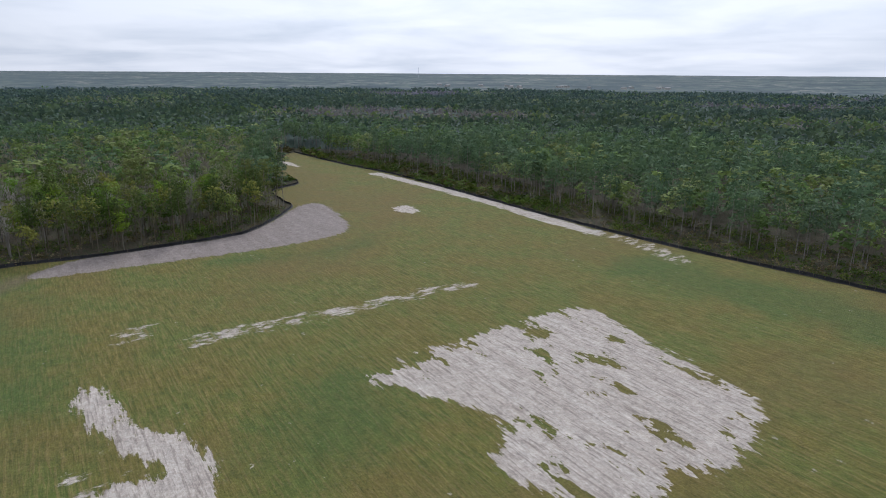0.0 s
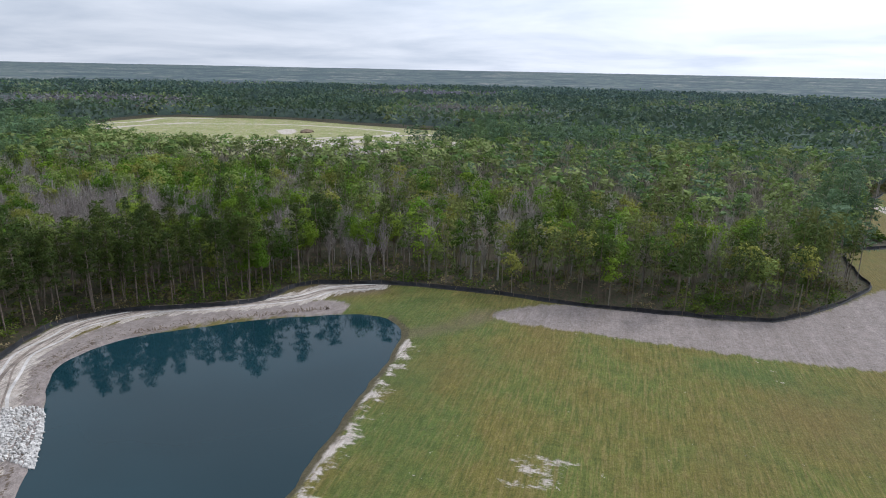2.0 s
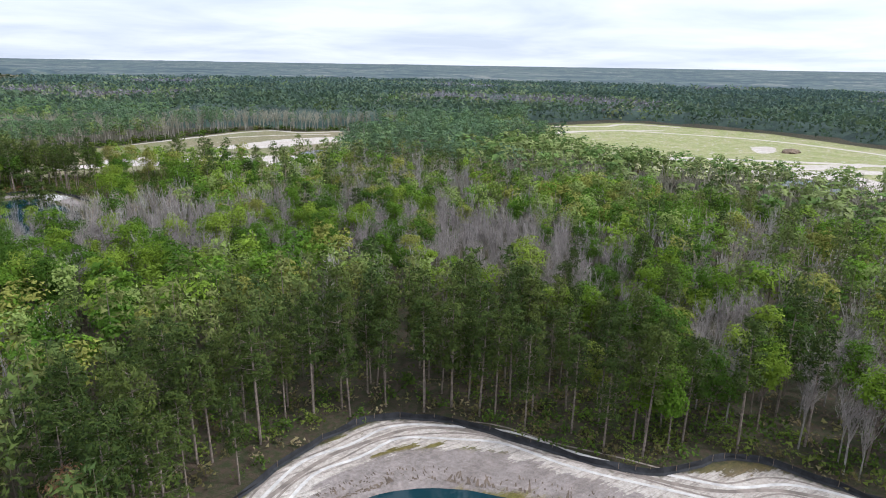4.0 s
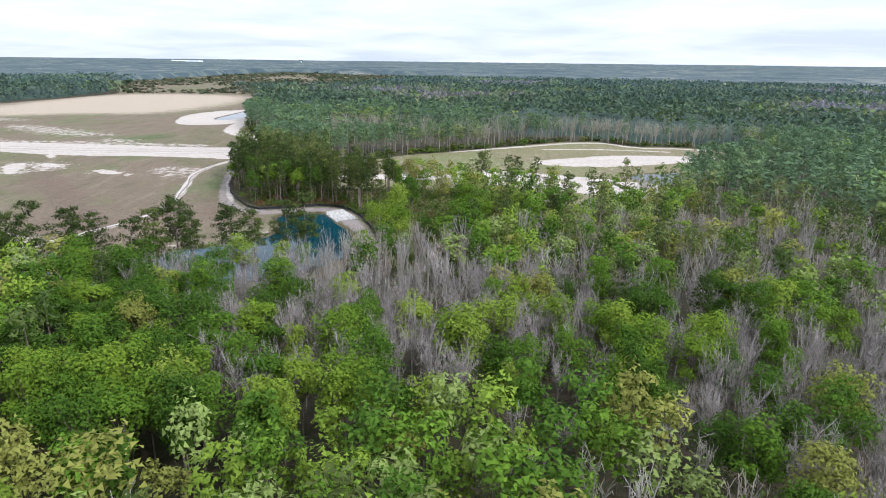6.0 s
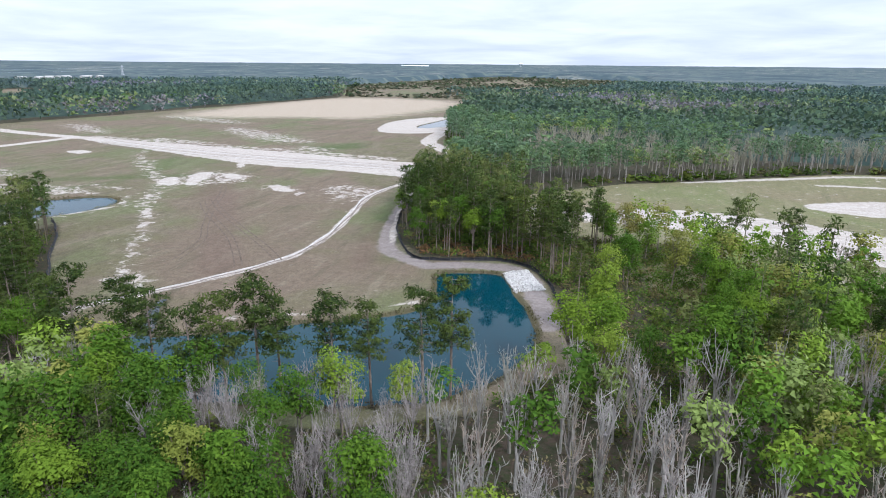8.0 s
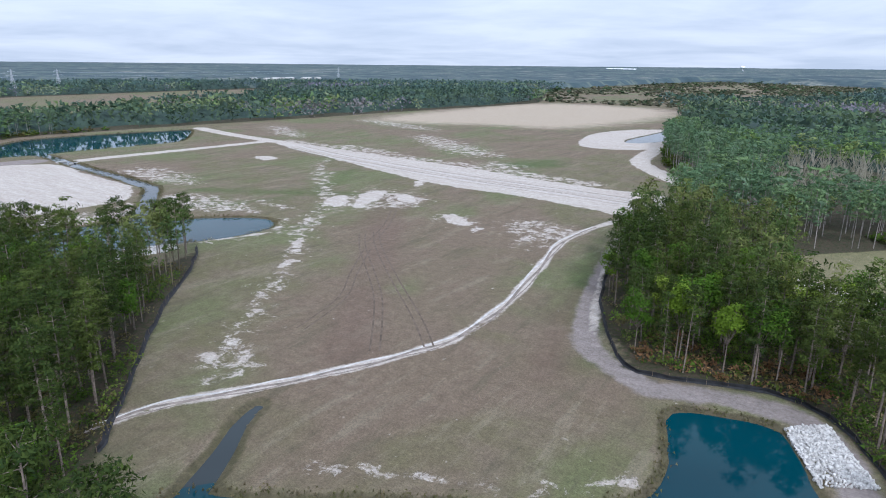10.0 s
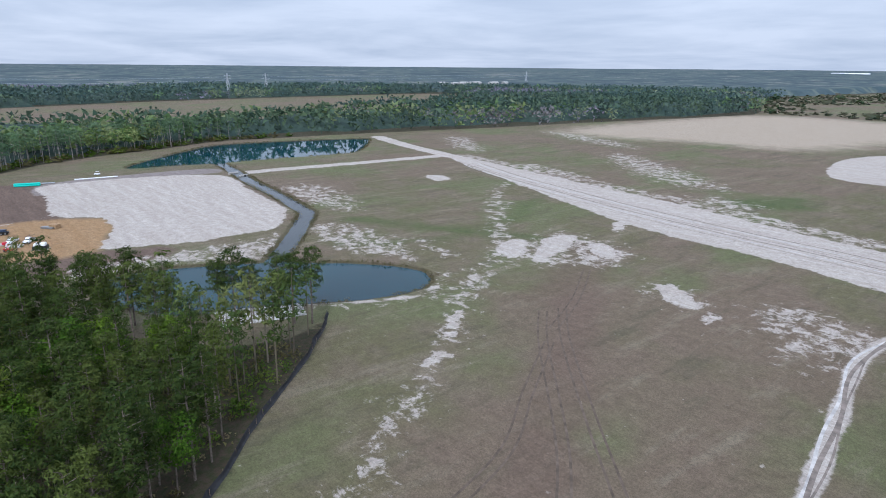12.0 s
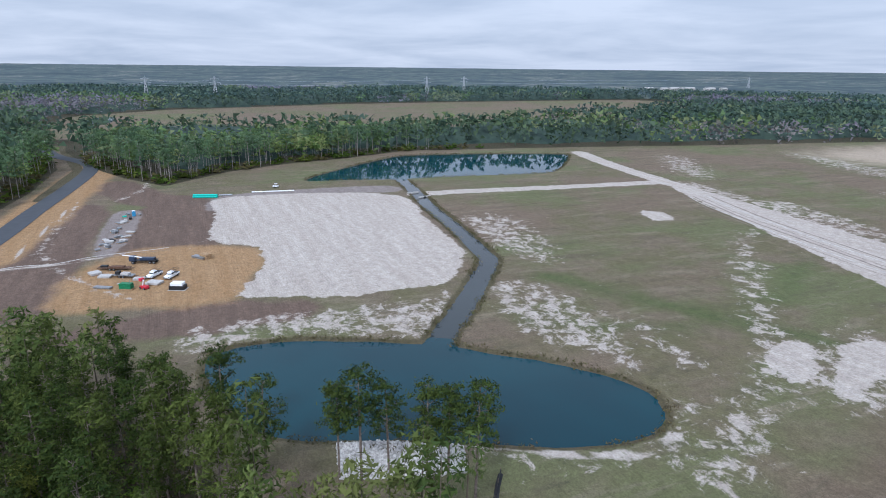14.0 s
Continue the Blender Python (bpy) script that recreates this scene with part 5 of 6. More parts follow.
def lone_pines():
    models = []
    for v in range(4):
        w, q = pine_shape(np.random.default_rng(700 + v), 11, 4, 44, 0.29, H=17.0)
        models.append((mesh_quads("trunk", w, BARK), mesh_quads("crown", q, PINE)))
    r = np.random.default_rng(71)
    spots = [(-206.3, 210.1), (-204.4, 213.0), (-204.6, 217.4), (-199.6, 221.6), (-196.9, 223.9), (-194.2, 227.0), (-211, 200), (-219, 195),
             (-82.1, 139.5), (-76.4, 138.2), (-65.9, 134.7), (-61.1, 136.3), (-57.3, 140), (-54.4, 142), (-90, 136), (-96, 138), (-44.9, 142), (-40, 146), (-32, 150), (-28, 153),
             (33, 258), (48, 254), (58, 233), (60, 214), (48, 186), (28, 174)]
    for n, (x, y) in enumerate(spots):
        s = r.uniform(0.82, 1.05) * (1.32 if x > -120 and y < 160 else 1.08 if x < -190 else 1.0)
        m = Matrix.LocRotScale((x, y, min(0.0, ground_z(x, y))), Euler((0, 0, r.uniform(0, 6.28))), (s * 1.05, s * 1.05, s))
        ob = thing("pine_tree", "slender pine standing apart near the water", "pine tree", m, "lone pines")
        part("trunk", models[n % 4][0], None, ob)
        part("crown", models[n % 4][1], None, ob)
    rust = leaf_material("rusty_leaves", [(0.0, (0.20, 0.085, 0.05)), (1.0, (0.26, 0.13, 0.08))])
    w, q = pine_shape(np.random.default_rng(720), 11, 4, 20, 0.27, H=13.0)
    me = (mesh_quads("trunk", w, PALE_BARK), mesh_quads("crown", q, rust))
    for x, y in ((-31.5, -13.4), (462, 12), (238, -150)):
        ob = thing("rusty_tree", "dying tree with rust-red leaves at the woods' edge", "tree", pose(x, y, 0.2))
        part("trunk", me[0], None, ob)
        part("crown", me[1], None, ob)


lone_pines()

# ------------------------------------------------------------------ silt fences
FABRIC = plain("black_fabric", (0.022, 0.022, 0.024), 0.8, vary=0.4, scale=0.7)
STAKE = plain("weathered_stake", (0.16, 0.12, 0.085), 0.9)
STONE = plain("riprap_stone", (0.42, 0.40, 0.375), 0.9, vary=0.35, scale=1.2, bump=0.05)


def box(bm, c, size, bevel=0.0, turn=None, taper=1.0):
    """Adds a box to a bmesh, its edges bevelled; taper narrows the top."""
    g = bmesh.ops.create_cube(bm, size=1.0)
    vs = g["verts"]
    for v in vs:
        k = taper if v.co.z > 0 else 1.0
        v.co = Vector((v.co.x * size[0] * k, v.co.y * size[1] * k, v.co.z * size[2]))
    if bevel:
        es = {e for v in vs for e in v.link_edges}
        out = bmesh.ops.bevel(bm, geom=list(es), offset=bevel, segments=2, affect="EDGES")
        vs = list({v for f in out["faces"] for v in f.verts} | {v for v in vs if v.is_valid})
    m = Matrix.Translation(c) @ (turn or Matrix())
    bmesh.ops.transform(bm, matrix=m, verts=vs)
    return bm


def tube(bm, a, b, r, seg=10, r2=None):
    a, b = Vector(a), Vector(b)
    d = b - a
    m = Matrix.Translation((a + b) / 2) @ d.to_track_quat("Z", "Y").to_matrix().to_4x4()
    bmesh.ops.create_cone(bm, cap_ends=True, segments=seg, radius1=r, radius2=r if r2 is None else r2, depth=d.length, matrix=m)
    return bm


def silt_fence(L, label):
    ob = thing("silt_fence", label, "silt fence")
    r = np.random.default_rng(len(L))
    pts = [L[0]]
    for a, b in zip(L[:-1], L[1:]):
        n = max(1, int(np.hypot(*(b - a)) / 3.0))
        pts += [a + (b - a) * k / n for k in range(1, n + 1)]
    bm = bmesh.new()
    rows = []
    for k, p in enumerate(pts):
        t = pts[min(k + 1, len(pts) - 1)] - pts[max(k - 1, 0)]
        nrm = np.array((-t[1], t[0])) / max(np.hypot(*t), 1e-6)
        wob, h, lean = r.normal(0, 0.18), r.uniform(0.75, 1.05), r.normal(0.12, 0.15)
        q = p + nrm * wob
        rows.append([bm.verts.new((*(q + nrm * s), z)) for s, z in ((0.4, 0.02), (0.05, 0.2), (0.04 + lean, h), (-0.03 + lean, h), (-0.05, 0.2), (-0.4, 0.02))])
    for A, B in zip(rows[:-1], rows[1:]):
        for j in range(5):
            bm.faces.new((A[j], A[j + 1], B[j + 1], B[j]))
    part("fabric", bm, FABRIC, ob)
    bm = box(bmesh.new(), (0, 0, 0.55), (0.06, 0.06, 1.3))
    me = bpy.data.meshes.new("stake")
    bm.to_mesh(me); bm.free()
    me.materials.append(STAKE)
    for p in pts[::max(1, len(pts) // 120)]:
        st = part("stake", me, None, ob)
        st.location = (p[0], p[1], 0)


silt_fence(FENCE_A[4:], "sagging black silt fence between wood and pond bank")
silt_fence(FENCE_B, "black silt fence along the far side of the field")
silt_fence(FENCE_C, "black silt fence beside the pond track")
silt_fence(FENCE_D, "black silt fence along the shady wood's edge")


# ------------------------------------------------------------------ riprap
def riprap(corners, label):
    L = np.array(corners, float)
    ob = thing("riprap", label, "stones")
    r = np.random.default_rng(len(corners) + int(abs(L[0, 0])))
    models = []
    for v in range(6):
        bm = bmesh.new()
        bmesh.ops.create_icosphere(bm, subdivisions=1, radius=0.5)
        for vert in bm.verts:
            vert.co *= r.uniform(0.7, 1.15)
            vert.co.z *= 0.7
        me = bpy.data.meshes.new("stone")
        bm.to_mesh(me); bm.free()
        me.materials.append(STONE)
        models.append(me)
    lo, hi = L.min(0), L.max(0)
    P = r.uniform(lo, hi, (9000, 2))
    P = P[inside(P[:, 0], P[:, 1], L)]
    keep = np.zeros((0, 2))
    for p in P:
        if not len(keep) or ((keep - p) ** 2).sum(1).min() > 0.16:
            keep = np.vstack([keep, p])
    small = []
    for n, p in enumerate(keep):
        s = r.uniform(0.32, 0.85) if n % 7 else r.uniform(0.8, 1.1)
        m = Matrix.LocRotScale((p[0], p[1], max(ground_z(*p), -0.6) + 0.10), Euler(r.uniform(0, 6.28, 3)), (s * 1.1, s, s * 0.8))
        if n < 296:
            part("stone", models[n % 6], None, ob).matrix_basis = m
        else:
            me = models[n % 6]
            co = np.array([m @ v.co for v in me.vertices])
            small.append(co[[list(f.vertices) for f in me.polygons]])
    if small:
        rubble = part("rubble", mesh_quads("rubble", np.concatenate(small), STONE), None, ob)
        tagged(rubble, "smaller pale stones filling the gaps", kind="stuff")
    bm = bmesh.new()
    bed = [bm.verts.new((*p, max(ground_z(*p), -0.6) + 0.10)) for p in L]
    c = L.mean(0)
    mid = bm.verts.new((*c, max(ground_z(*c), -0.6) + 0.12))
    for a, b in zip(bed, bed[1:] + bed[:1]):
        bm.faces.new((a, b, mid))
    part("gravel_bed", bm, STONE, ob, "pale crushed gravel between the stones")


riprap([(-32, -33), (-28, -25), (-21, -23), (-17.5, -30), (-22, -35), (-31, -43)], "pale grey riprap stones spilling to the pond's edge")
riprap([(-31, 221), (-25, 226), (-18, 211), (-25, 207)], "white riprap apron on the pond's corner")
riprap([(-215.3, 211.8), (-213, 220.4), (-206.5, 231), (-200, 228.5), (-201, 222.3), (-205.7, 209.9)], "white riprap apron under lone pines")

# ------------------------------------------------------------------ vehicles and site plant
WHITE = plain("white_paint", (0.75, 0.76, 0.77), 0.35, vary=0.06)
GLASS = plain("dark_glass", (0.02, 0.025, 0.03), 0.08, vary=0.1)
RUBBER = plain("tyre_rubber", (0.02, 0.02, 0.02), 0.85)
STEEL = plain("grey_steel", (0.30, 0.31, 0.32), 0.45, 0.7)
NAVY = plain("navy_paint", (0.035, 0.050, 0.085), 0.4, vary=0.15)
GREEN = plain("green_paint", (0.02, 0.16, 0.07), 0.5, vary=0.2)
RED = plain("red_paint", (0.50, 0.03, 0.05), 0.5, vary=0.2)
TEAL = plain("teal_plastic", (0.03, 0.42, 0.34), 0.5, vary=0.15)
BLUE = plain("blue_plastic", (0.06, 0.26, 0.46), 0.5, vary=0.1)
TIMBER = plain("rough_timber", (0.33, 0.22, 0.12), 0.9, vary=0.3)
CONCRETE = plain("concrete", (0.42, 0.40, 0.38), 0.9, vary=0.2)
BLACK = plain("black_steel", (0.025, 0.025, 0.027), 0.5, vary=0.2)
RUSTED = plain("rusted_steel", (0.13, 0.075, 0.05), 0.8, 0.3, vary=0.4)


def wheel(parent, x, y, r=0.39, w=0.26):
    bm = bmesh.new()
    tube(bm, (x, y - w / 2, r), (x, y + w / 2, r), r, 18)
    bmesh.ops.bevel(bm, geom=[e for e in bm.edges if len(e.link_faces) == 2 and e.calc_face_angle(0) > 1], offset=0.05, segments=2, affect="EDGES")
    ty = part("wheel", bm, RUBBER, parent)
    part("rim", tube(bmesh.new(), (x, y - w / 2 - 0.01, r), (x, y + w / 2 + 0.01, r), r * 0.55, 14), STEEL, ty, "grey steel rim")


def pickup(m, label):
    ob = thing("pickup_truck", label, "pickup truck", m, "work pickups")
    bm = box(bmesh.new(), (0, 0, 0.72), (5.7, 1.95, 0.55), 0.10)
    box(bm, (1.95, 0, 1.02), (1.6, 1.85, 0.28), 0.10, taper=0.94)
    part("body", bm, WHITE, ob)
    part("cab", box(bmesh.new(), (0.35, 0, 1.42), (2.2, 1.8, 0.95), 0.14, taper=0.80), WHITE, ob)
    part("windscreen", box(bmesh.new(), (1.30, 0, 1.48), (0.06, 1.45, 0.50), 0.01, Matrix.Rotation(radians(-24), 4, "Y")), GLASS, ob, "dark windscreen")
    for side in (-1, 1):
        part("side_window", box(bmesh.new(), (0.35, side * 0.81, 1.52), (1.6, 0.04, 0.42), 0.01, Matrix.Rotation(radians(side * 8), 4, "X")), GLASS, ob)
        part("headlight", box(bmesh.new(), (2.84, side * 0.75, 0.84), (0.06, 0.34, 0.2), 0.02), GLASS, ob)
    part("load_bed", box(bmesh.new(), (-1.85, 0, 1.0), (1.9, 1.6, 0.06), 0.01), BLACK, ob, "black bed floor")
    part("bumper", box(bmesh.new(), (2.88, 0, 0.52), (0.12, 1.8, 0.2), 0.04), STEEL, ob)
    rack = bmesh.new()
    for x in (-2.6, -1.0, 0.7):
        for y in (-0.8, 0.8):
            tube(rack, (x, y, 0.98), (x, y, 2.08), 0.03, 6)
        tube(rack, (x, -0.8, 2.08), (x, 0.8, 2.08), 0.03, 6)
    for y in (-0.8, 0.8):
        tube(rack, (-2.7, y, 2.08), (0.8, y, 2.08), 0.03, 6)
    part("ladder_rack", rack, BLACK, ob, "black steel ladder rack")
    for x in (-1.8, 1.85):
        for y in (-0.86, 0.86):
            wheel(ob, x, y)


pickup(pose(-318, 184, 0, 0, 0, -34), "white crew pickup with a black ladder rack")
pickup(pose(-315.5, 188.6, 0, 0, 0, -31), "white crew pickup parked beside its twin")


def flatbed(m, label, cab_mat, deck_mat, length=9.0, crane=False):
    ob = thing("flatbed_truck", label, "truck", m)
    part("chassis", box(bmesh.new(), (0, 0, 0.75), (length, 0.9, 0.25), 0.04), BLACK, ob)
    part("deck", box(bmesh.new(), (-0.9, 0, 1.05), (length - 2.2, 2.3, 0.16), 0.03), deck_mat, ob)
    part("cab", box(bmesh.new(), (length / 2 - 1.0, 0, 1.55), (1.9, 2.2, 1.5), 0.16, taper=0.88), cab_mat, ob)
    part("windscreen", box(bmesh.new(), (length / 2 - 0.1, 0, 1.85), (0.06, 1.7, 0.6), 0.01, Matrix.Rotation(radians(-8), 4, "Y")), GLASS, ob)
    if crane:
        part("boom", tube(bmesh.new(), (0.5, 0.2, 1.9), (length * 0.72, 0.4, 2.7), 0.16, 8), WHITE, ob, "white lowered boom")
        part("drill_bed", box(bmesh.new(), (-1.2, 0, 1.5), (length - 4, 1.7, 0.7), 0.08), cab_mat, ob)
    for x in (-length / 2 + 1.0, -length / 2 + 2.2, length / 2 - 1.2):
        for y in (-0.95, 0.95):
            wheel(ob, x, y, 0.48, 0.3)


flatbed(pose(-333, 181, 0, 0, 0, -110), "dark blue drilling truck with a lowered white boom", NAVY, BLACK, 8.5, True)


def trailer(m, label, mat, length, load):
    ob = thing("trailer", label, "trailer", m)
    part("deck", box(bmesh.new(), (0, 0, 0.75), (length, 2.2, 0.16), 0.03), mat, ob)
    part("drawbar", box(bmesh.new(), (length / 2 + 0.7, 0, 0.62), (1.5, 0.14, 0.14), 0.02), BLACK, ob)
    for x in (-0.9, 0.2):
        for y in (-1.0, 1.0):
            wheel(ob, x, y, 0.36, 0.24)
    for n, (x, y, sx, sy, sz, ml) in enumerate(load):
        part("load", box(bmesh.new(), (x, y, 0.84 + sz / 2), (sx, sy, sz), 0.05), ml, ob)


trailer(pose(-329, 173, 0, 0, 0, 68), "long low rust-brown trailer with steel on it", RUSTED, 9.5, [(1, 0, 4, 1.6, 0.35, RUSTED), (-3, 0.2, 2, 1.2, 0.5, BLACK)])
trailer(pose(-320.5, 176, 0, 0, 0, 60), "grey equipment trailer with a small machine", STEEL, 6.0, [(0.5, 0, 2.4, 1.5, 0.6, CONCRETE), (-1.8, 0, 1.2, 1.3, 0.9, BLACK)])


def tank_box():
    ob = thing("site_container", "black steel box with a white lid beside the pickups", "container", pose(-304, 190, 0, 0, 0, 66))
    part("body", box(bmesh.new(), (0, 0, 0.65), (4.2, 2.4, 1.2), 0.05), BLACK, ob)
    part("lid", box(bmesh.new(), (0, 0, 1.65), (3.4, 2.3, 0.8), 0.06, taper=0.96), WHITE, ob, "white box lid")
    part("skid", box(bmesh.new(), (0, 0, 0.04), (4.8, 2.9, 0.1), 0.02), CONCRETE, ob)


tank_box()


def green_plant():
    ob = thing("generator", "green diesel generator on a timber skid", "generator", pose(-309, 177, 0, 0, 0, 62))
    part("housing", box(bmesh.new(), (0, 0, 1.05), (3.4, 1.7, 1.5), 0.08), GREEN, ob)
    part("skid", box(bmesh.new(), (0, 0, 0.15), (4.0, 2.0, 0.28), 0.03), TIMBER, ob)
    part("exhaust", tube(bmesh.new(), (0.9, 0.3, 1.7), (0.9, 0.3, 2.5), 0.08, 8), STEEL, ob)
    part("side_panel", box(bmesh.new(), (-1.3, 0.86, 1.1), (0.8, 0.05, 1.0), 0.01), STEEL, ob)


green_plant()


def red_lift():
    ob = thing("boom_lift", "small red and white boom lift", "lift", pose(-307.5, 181.5, 0, 0, 0, 40))
    part("base", box(bmesh.new(), (0, 0, 0.6), (2.3, 1.5, 0.7), 0.08), RED, ob)
    part("boom", box(bmesh.new(), (-0.3, 0, 1.7), (0.35, 0.35, 2.0), 0.04, Matrix.Rotation(radians(20), 4, "Y")), WHITE, ob)
    part("basket", box(bmesh.new(), (-0.8, 0, 2.6), (0.9, 1.2, 0.8), 0.03), RED, ob)
    for x in (-0.75, 0.75):
        for y in (-0.72, 0.72):
            wheel(ob, x, y, 0.36, 0.24)


red_lift()


def pallet_of(name, label, cat, m, size, mat, layers=3):
    ob = thing(name, label, cat, m, "stacked site material")
    part("pallet", box(bmesh.new(), (0, 0, 0.08), (size[0] + 0.1, size[1] + 0.1, 0.14), 0.02), TIMBER, ob)
    for k in range(layers):
        part("layer", box(bmesh.new(), (0.03 * (k % 2), -0.02 * k, 0.17 + (k + 0.5) * size[2] / layers), (size[0], size[1], size[2] / layers - 0.02), 0.03), mat, ob)


rr = np.random.default_rng(81)
for n in range(26):
    u, v = rr.uniform(0, 1), rr.uniform(-3.5, 3.5)
    x, y = -352 - 54 * u, 169.5 + 7 * u + v
    mat = (STEEL, CONCRETE, CONCRETE, STEEL, TEAL if n < 7 else CONCRETE, BLACK, STEEL)[n % 7]
    what = ("grey steel", "grey concrete", "pale concrete", "dull steel", "teal plastic" if n < 7 else "weathered concrete", "black plastic", "galvanised steel")[n % 7]
    pallet_of("material_stack", f"{what} building material stacked on a pallet", "material", pose(x, y, 0, 0, 0, rr.uniform(0, 180)), (rr.uniform(1.2, 4.0), rr.uniform(0.8, 1.6), rr.uniform(0.3, 1.0)), mat)
for x, y, sx, sy in ((-322, 171, 3.5, 2.5), (-326, 168, 3, 3), (-312, 171, 5, 1.6), (-311, 184, 4, 3), (-332, 197, 5, 2), (-313, 176.5, 4.5, 0.8), (-316, 180, 3.0, 1.8)):
    pallet_of("formwork_stack", "flat stack of pale boards lying on bare soil", "boards", pose(x, y, 0, 0, 0, rr.uniform(20, 80)), (sx, sy, rr.uniform(0.25, 0.7)), CONCRETE if sx < 4.6 else STEEL, 2)
pallet_of("timber_stack", "square stack of yellow timber on the orange soil", "timber", pose(-331.5, 199, 0, 0, 0, 35), (3.2, 2.4, 1.4), TIMBER, 4)


def toilet():
    ob = thing("portable_toilet", "blue plastic portable toilet with a white roof", "toilet", pose(-402, 176, 0, 0, 0, 15))
    part("cabin", box(bmesh.new(), (0, 0, 1.15), (1.2, 1.2, 2.2), 0.06), BLUE, ob)
    part("roof", box(bmesh.new(), (0, 0, 2.32), (1.25, 1.25, 0.2), 0.06, taper=0.7), WHITE, ob)
    part("door", box(bmesh.new(), (0.61, 0, 1.1), (0.04, 0.8, 1.9), 0.01), BLUE, ob)


toilet()


def pipe_bundle(m, label, mat, length, rad, rows, cols):
    ob = thing("pipe_bundle", label, "pipes", m)
    for i in range(rows):
        for j in range(cols - i):
            bm = bmesh.new()
            y = (j - (cols - i - 1) / 2) * rad * 2.05
            z = rad + i * rad * 1.75
            tube(bm, (-length / 2, y, z), (length / 2, y, z), rad, 10)
            part("pipe", bm, mat, ob)


pipe_bundle(pose(-431, 205, 0, 0, 0, 72), "bundle of teal plastic drain pipes on the bank", TEAL, 11.0, 0.42, 2, 3)
pipe_bundle(pose(-433, 214, 0, 0, 0, 80), "loose teal and grey pipes beside the bundle", STEEL, 6.0, 0.25, 1, 4)
pipe_bundle(pose(-434, 236, 0, 0, 0, 82), "long white pipe laid along the grass", WHITE, 20.0, 0.3, 1, 1)


def utility_cart():
    ob = thing("utility_cart", "small white utility cart parked on the grass", "cart", pose(-445, 239, 0, 0, 0, 70))
    part("body", box(bmesh.new(), (0, 0, 0.65), (2.8, 1.4, 0.6), 0.08), WHITE, ob)
    part("roof", box(bmesh.new(), (0.1, 0, 1.85), (1.6, 1.35, 0.08), 0.03), WHITE, ob)
    for x in (-0.6, 0.8):
        for y in (-0.6, 0.6):
            part("post", tube(bmesh.new(), (x, y, 0.9), (x, y, 1.85), 0.03, 6), BLACK, ob)
            wheel(ob, x * 1.25, y * 1.05, 0.32, 0.22)


utility_cart()


def culvert(m):
    ob = thing("culvert", "dark culvert mouth with a concrete headwall under the track", "culvert", m, "culverts")
    for s in (-1, 1):
        part("headwall", box(bmesh.new(), (s * 5.5, 0, -0.55), (0.5, 6.5, 1.5), 0.05), CONCRETE, ob)
        part("pipe_mouth", tube(bmesh.new(), (s * 5.45, 0, -0.7), (s * 5.9, 0, -0.7), 0.8, 14), BLACK, ob)


culvert(pose(-404, 300, 0, 0, 0, 10))

# dirt mound with spoil in the far field
MOUND = plain("spoil_heap", (0.15, 0.11, 0.075), 0.95, vary=0.4, scale=0.8, bump=0.3)
bm = bmesh.new()
bmesh.ops.create_icosphere(bm, subdivisions=3, radius=1.0)
for v in bm.verts:
    k = 1 + 0.25 * noise.noise(v.co * 2.2)
    v.co = Vector((v.co.x * 8 * k, v.co.y * 5 * k, max(v.co.z, -0.1) * 2.8 * k))
ob = thing("spoil_mound", "dark heap of spoil and brush on the far field", "mound", pose(408, 147, 0))
part("heap", bm, MOUND, ob)

# ------------------------------------------------------------------ tyre tracks pressed into the straw-coloured field
RUT = plain("rut_soil", (0.110, 0.083, 0.062), 0.95, vary=0.35, scale=0.5)
track_lines = [[(-163, 280), (-150.4, 265.6), (-127.3, 243.6), (-107.2, 225.4), (-96, 214)], [(-165, 275), (-152.6, 260.6), (-126.4, 234.6), (-114.4, 220.2), (-104, 206)], [(-152, 262), (-140.1, 241.7), (-129.8, 225.1), (-124.5, 205.6)], [(-178, 310), (-165, 288), (-156, 268)]]
WORN = plain("worn_sand", (0.20, 0.165, 0.14), 0.95, vary=0.35, scale=0.4)
PALE = plain("pale_sand", (0.46, 0.43, 0.40), 0.95, vary=0.25, scale=0.4)
BERM = curve_points([(58, -60), (51, -49.5), (42, -44), (31.5, -28.5), (24, -16.2), (13.4, -8.6), (3.8, -8.6), (-5.7, -10.5), (-17, -19), (-28.6, -31.5), (-43, -40)], False, 6)
SITE_A = curve_points([(-330, 120), (-340.5, 141.7), (-340.7, 154.9), (-344.9, 168.4), (-347.5, 188.4)], False, 6)
FIELD_TRACK = curve_points([(-129, 147), (-124.7, 155.4), (-121.1, 168.7), (-112.7, 181.6), (-105, 194.4), (-97.8, 208.8), (-93.5, 222.4), (-94, 245), (-99.3, 276.1), (-104.5, 305), (-102, 330)], False, 8)
HAUL = curve_points([(-352, 426), (-315, 413), (-250, 398), (-190, 388), (-140, 384), (-95, 380)], False, 8)
ruts = thing("wheel_ruts", "worn wheel ruts along the sandy tracks", "tracks", kind="stuff")
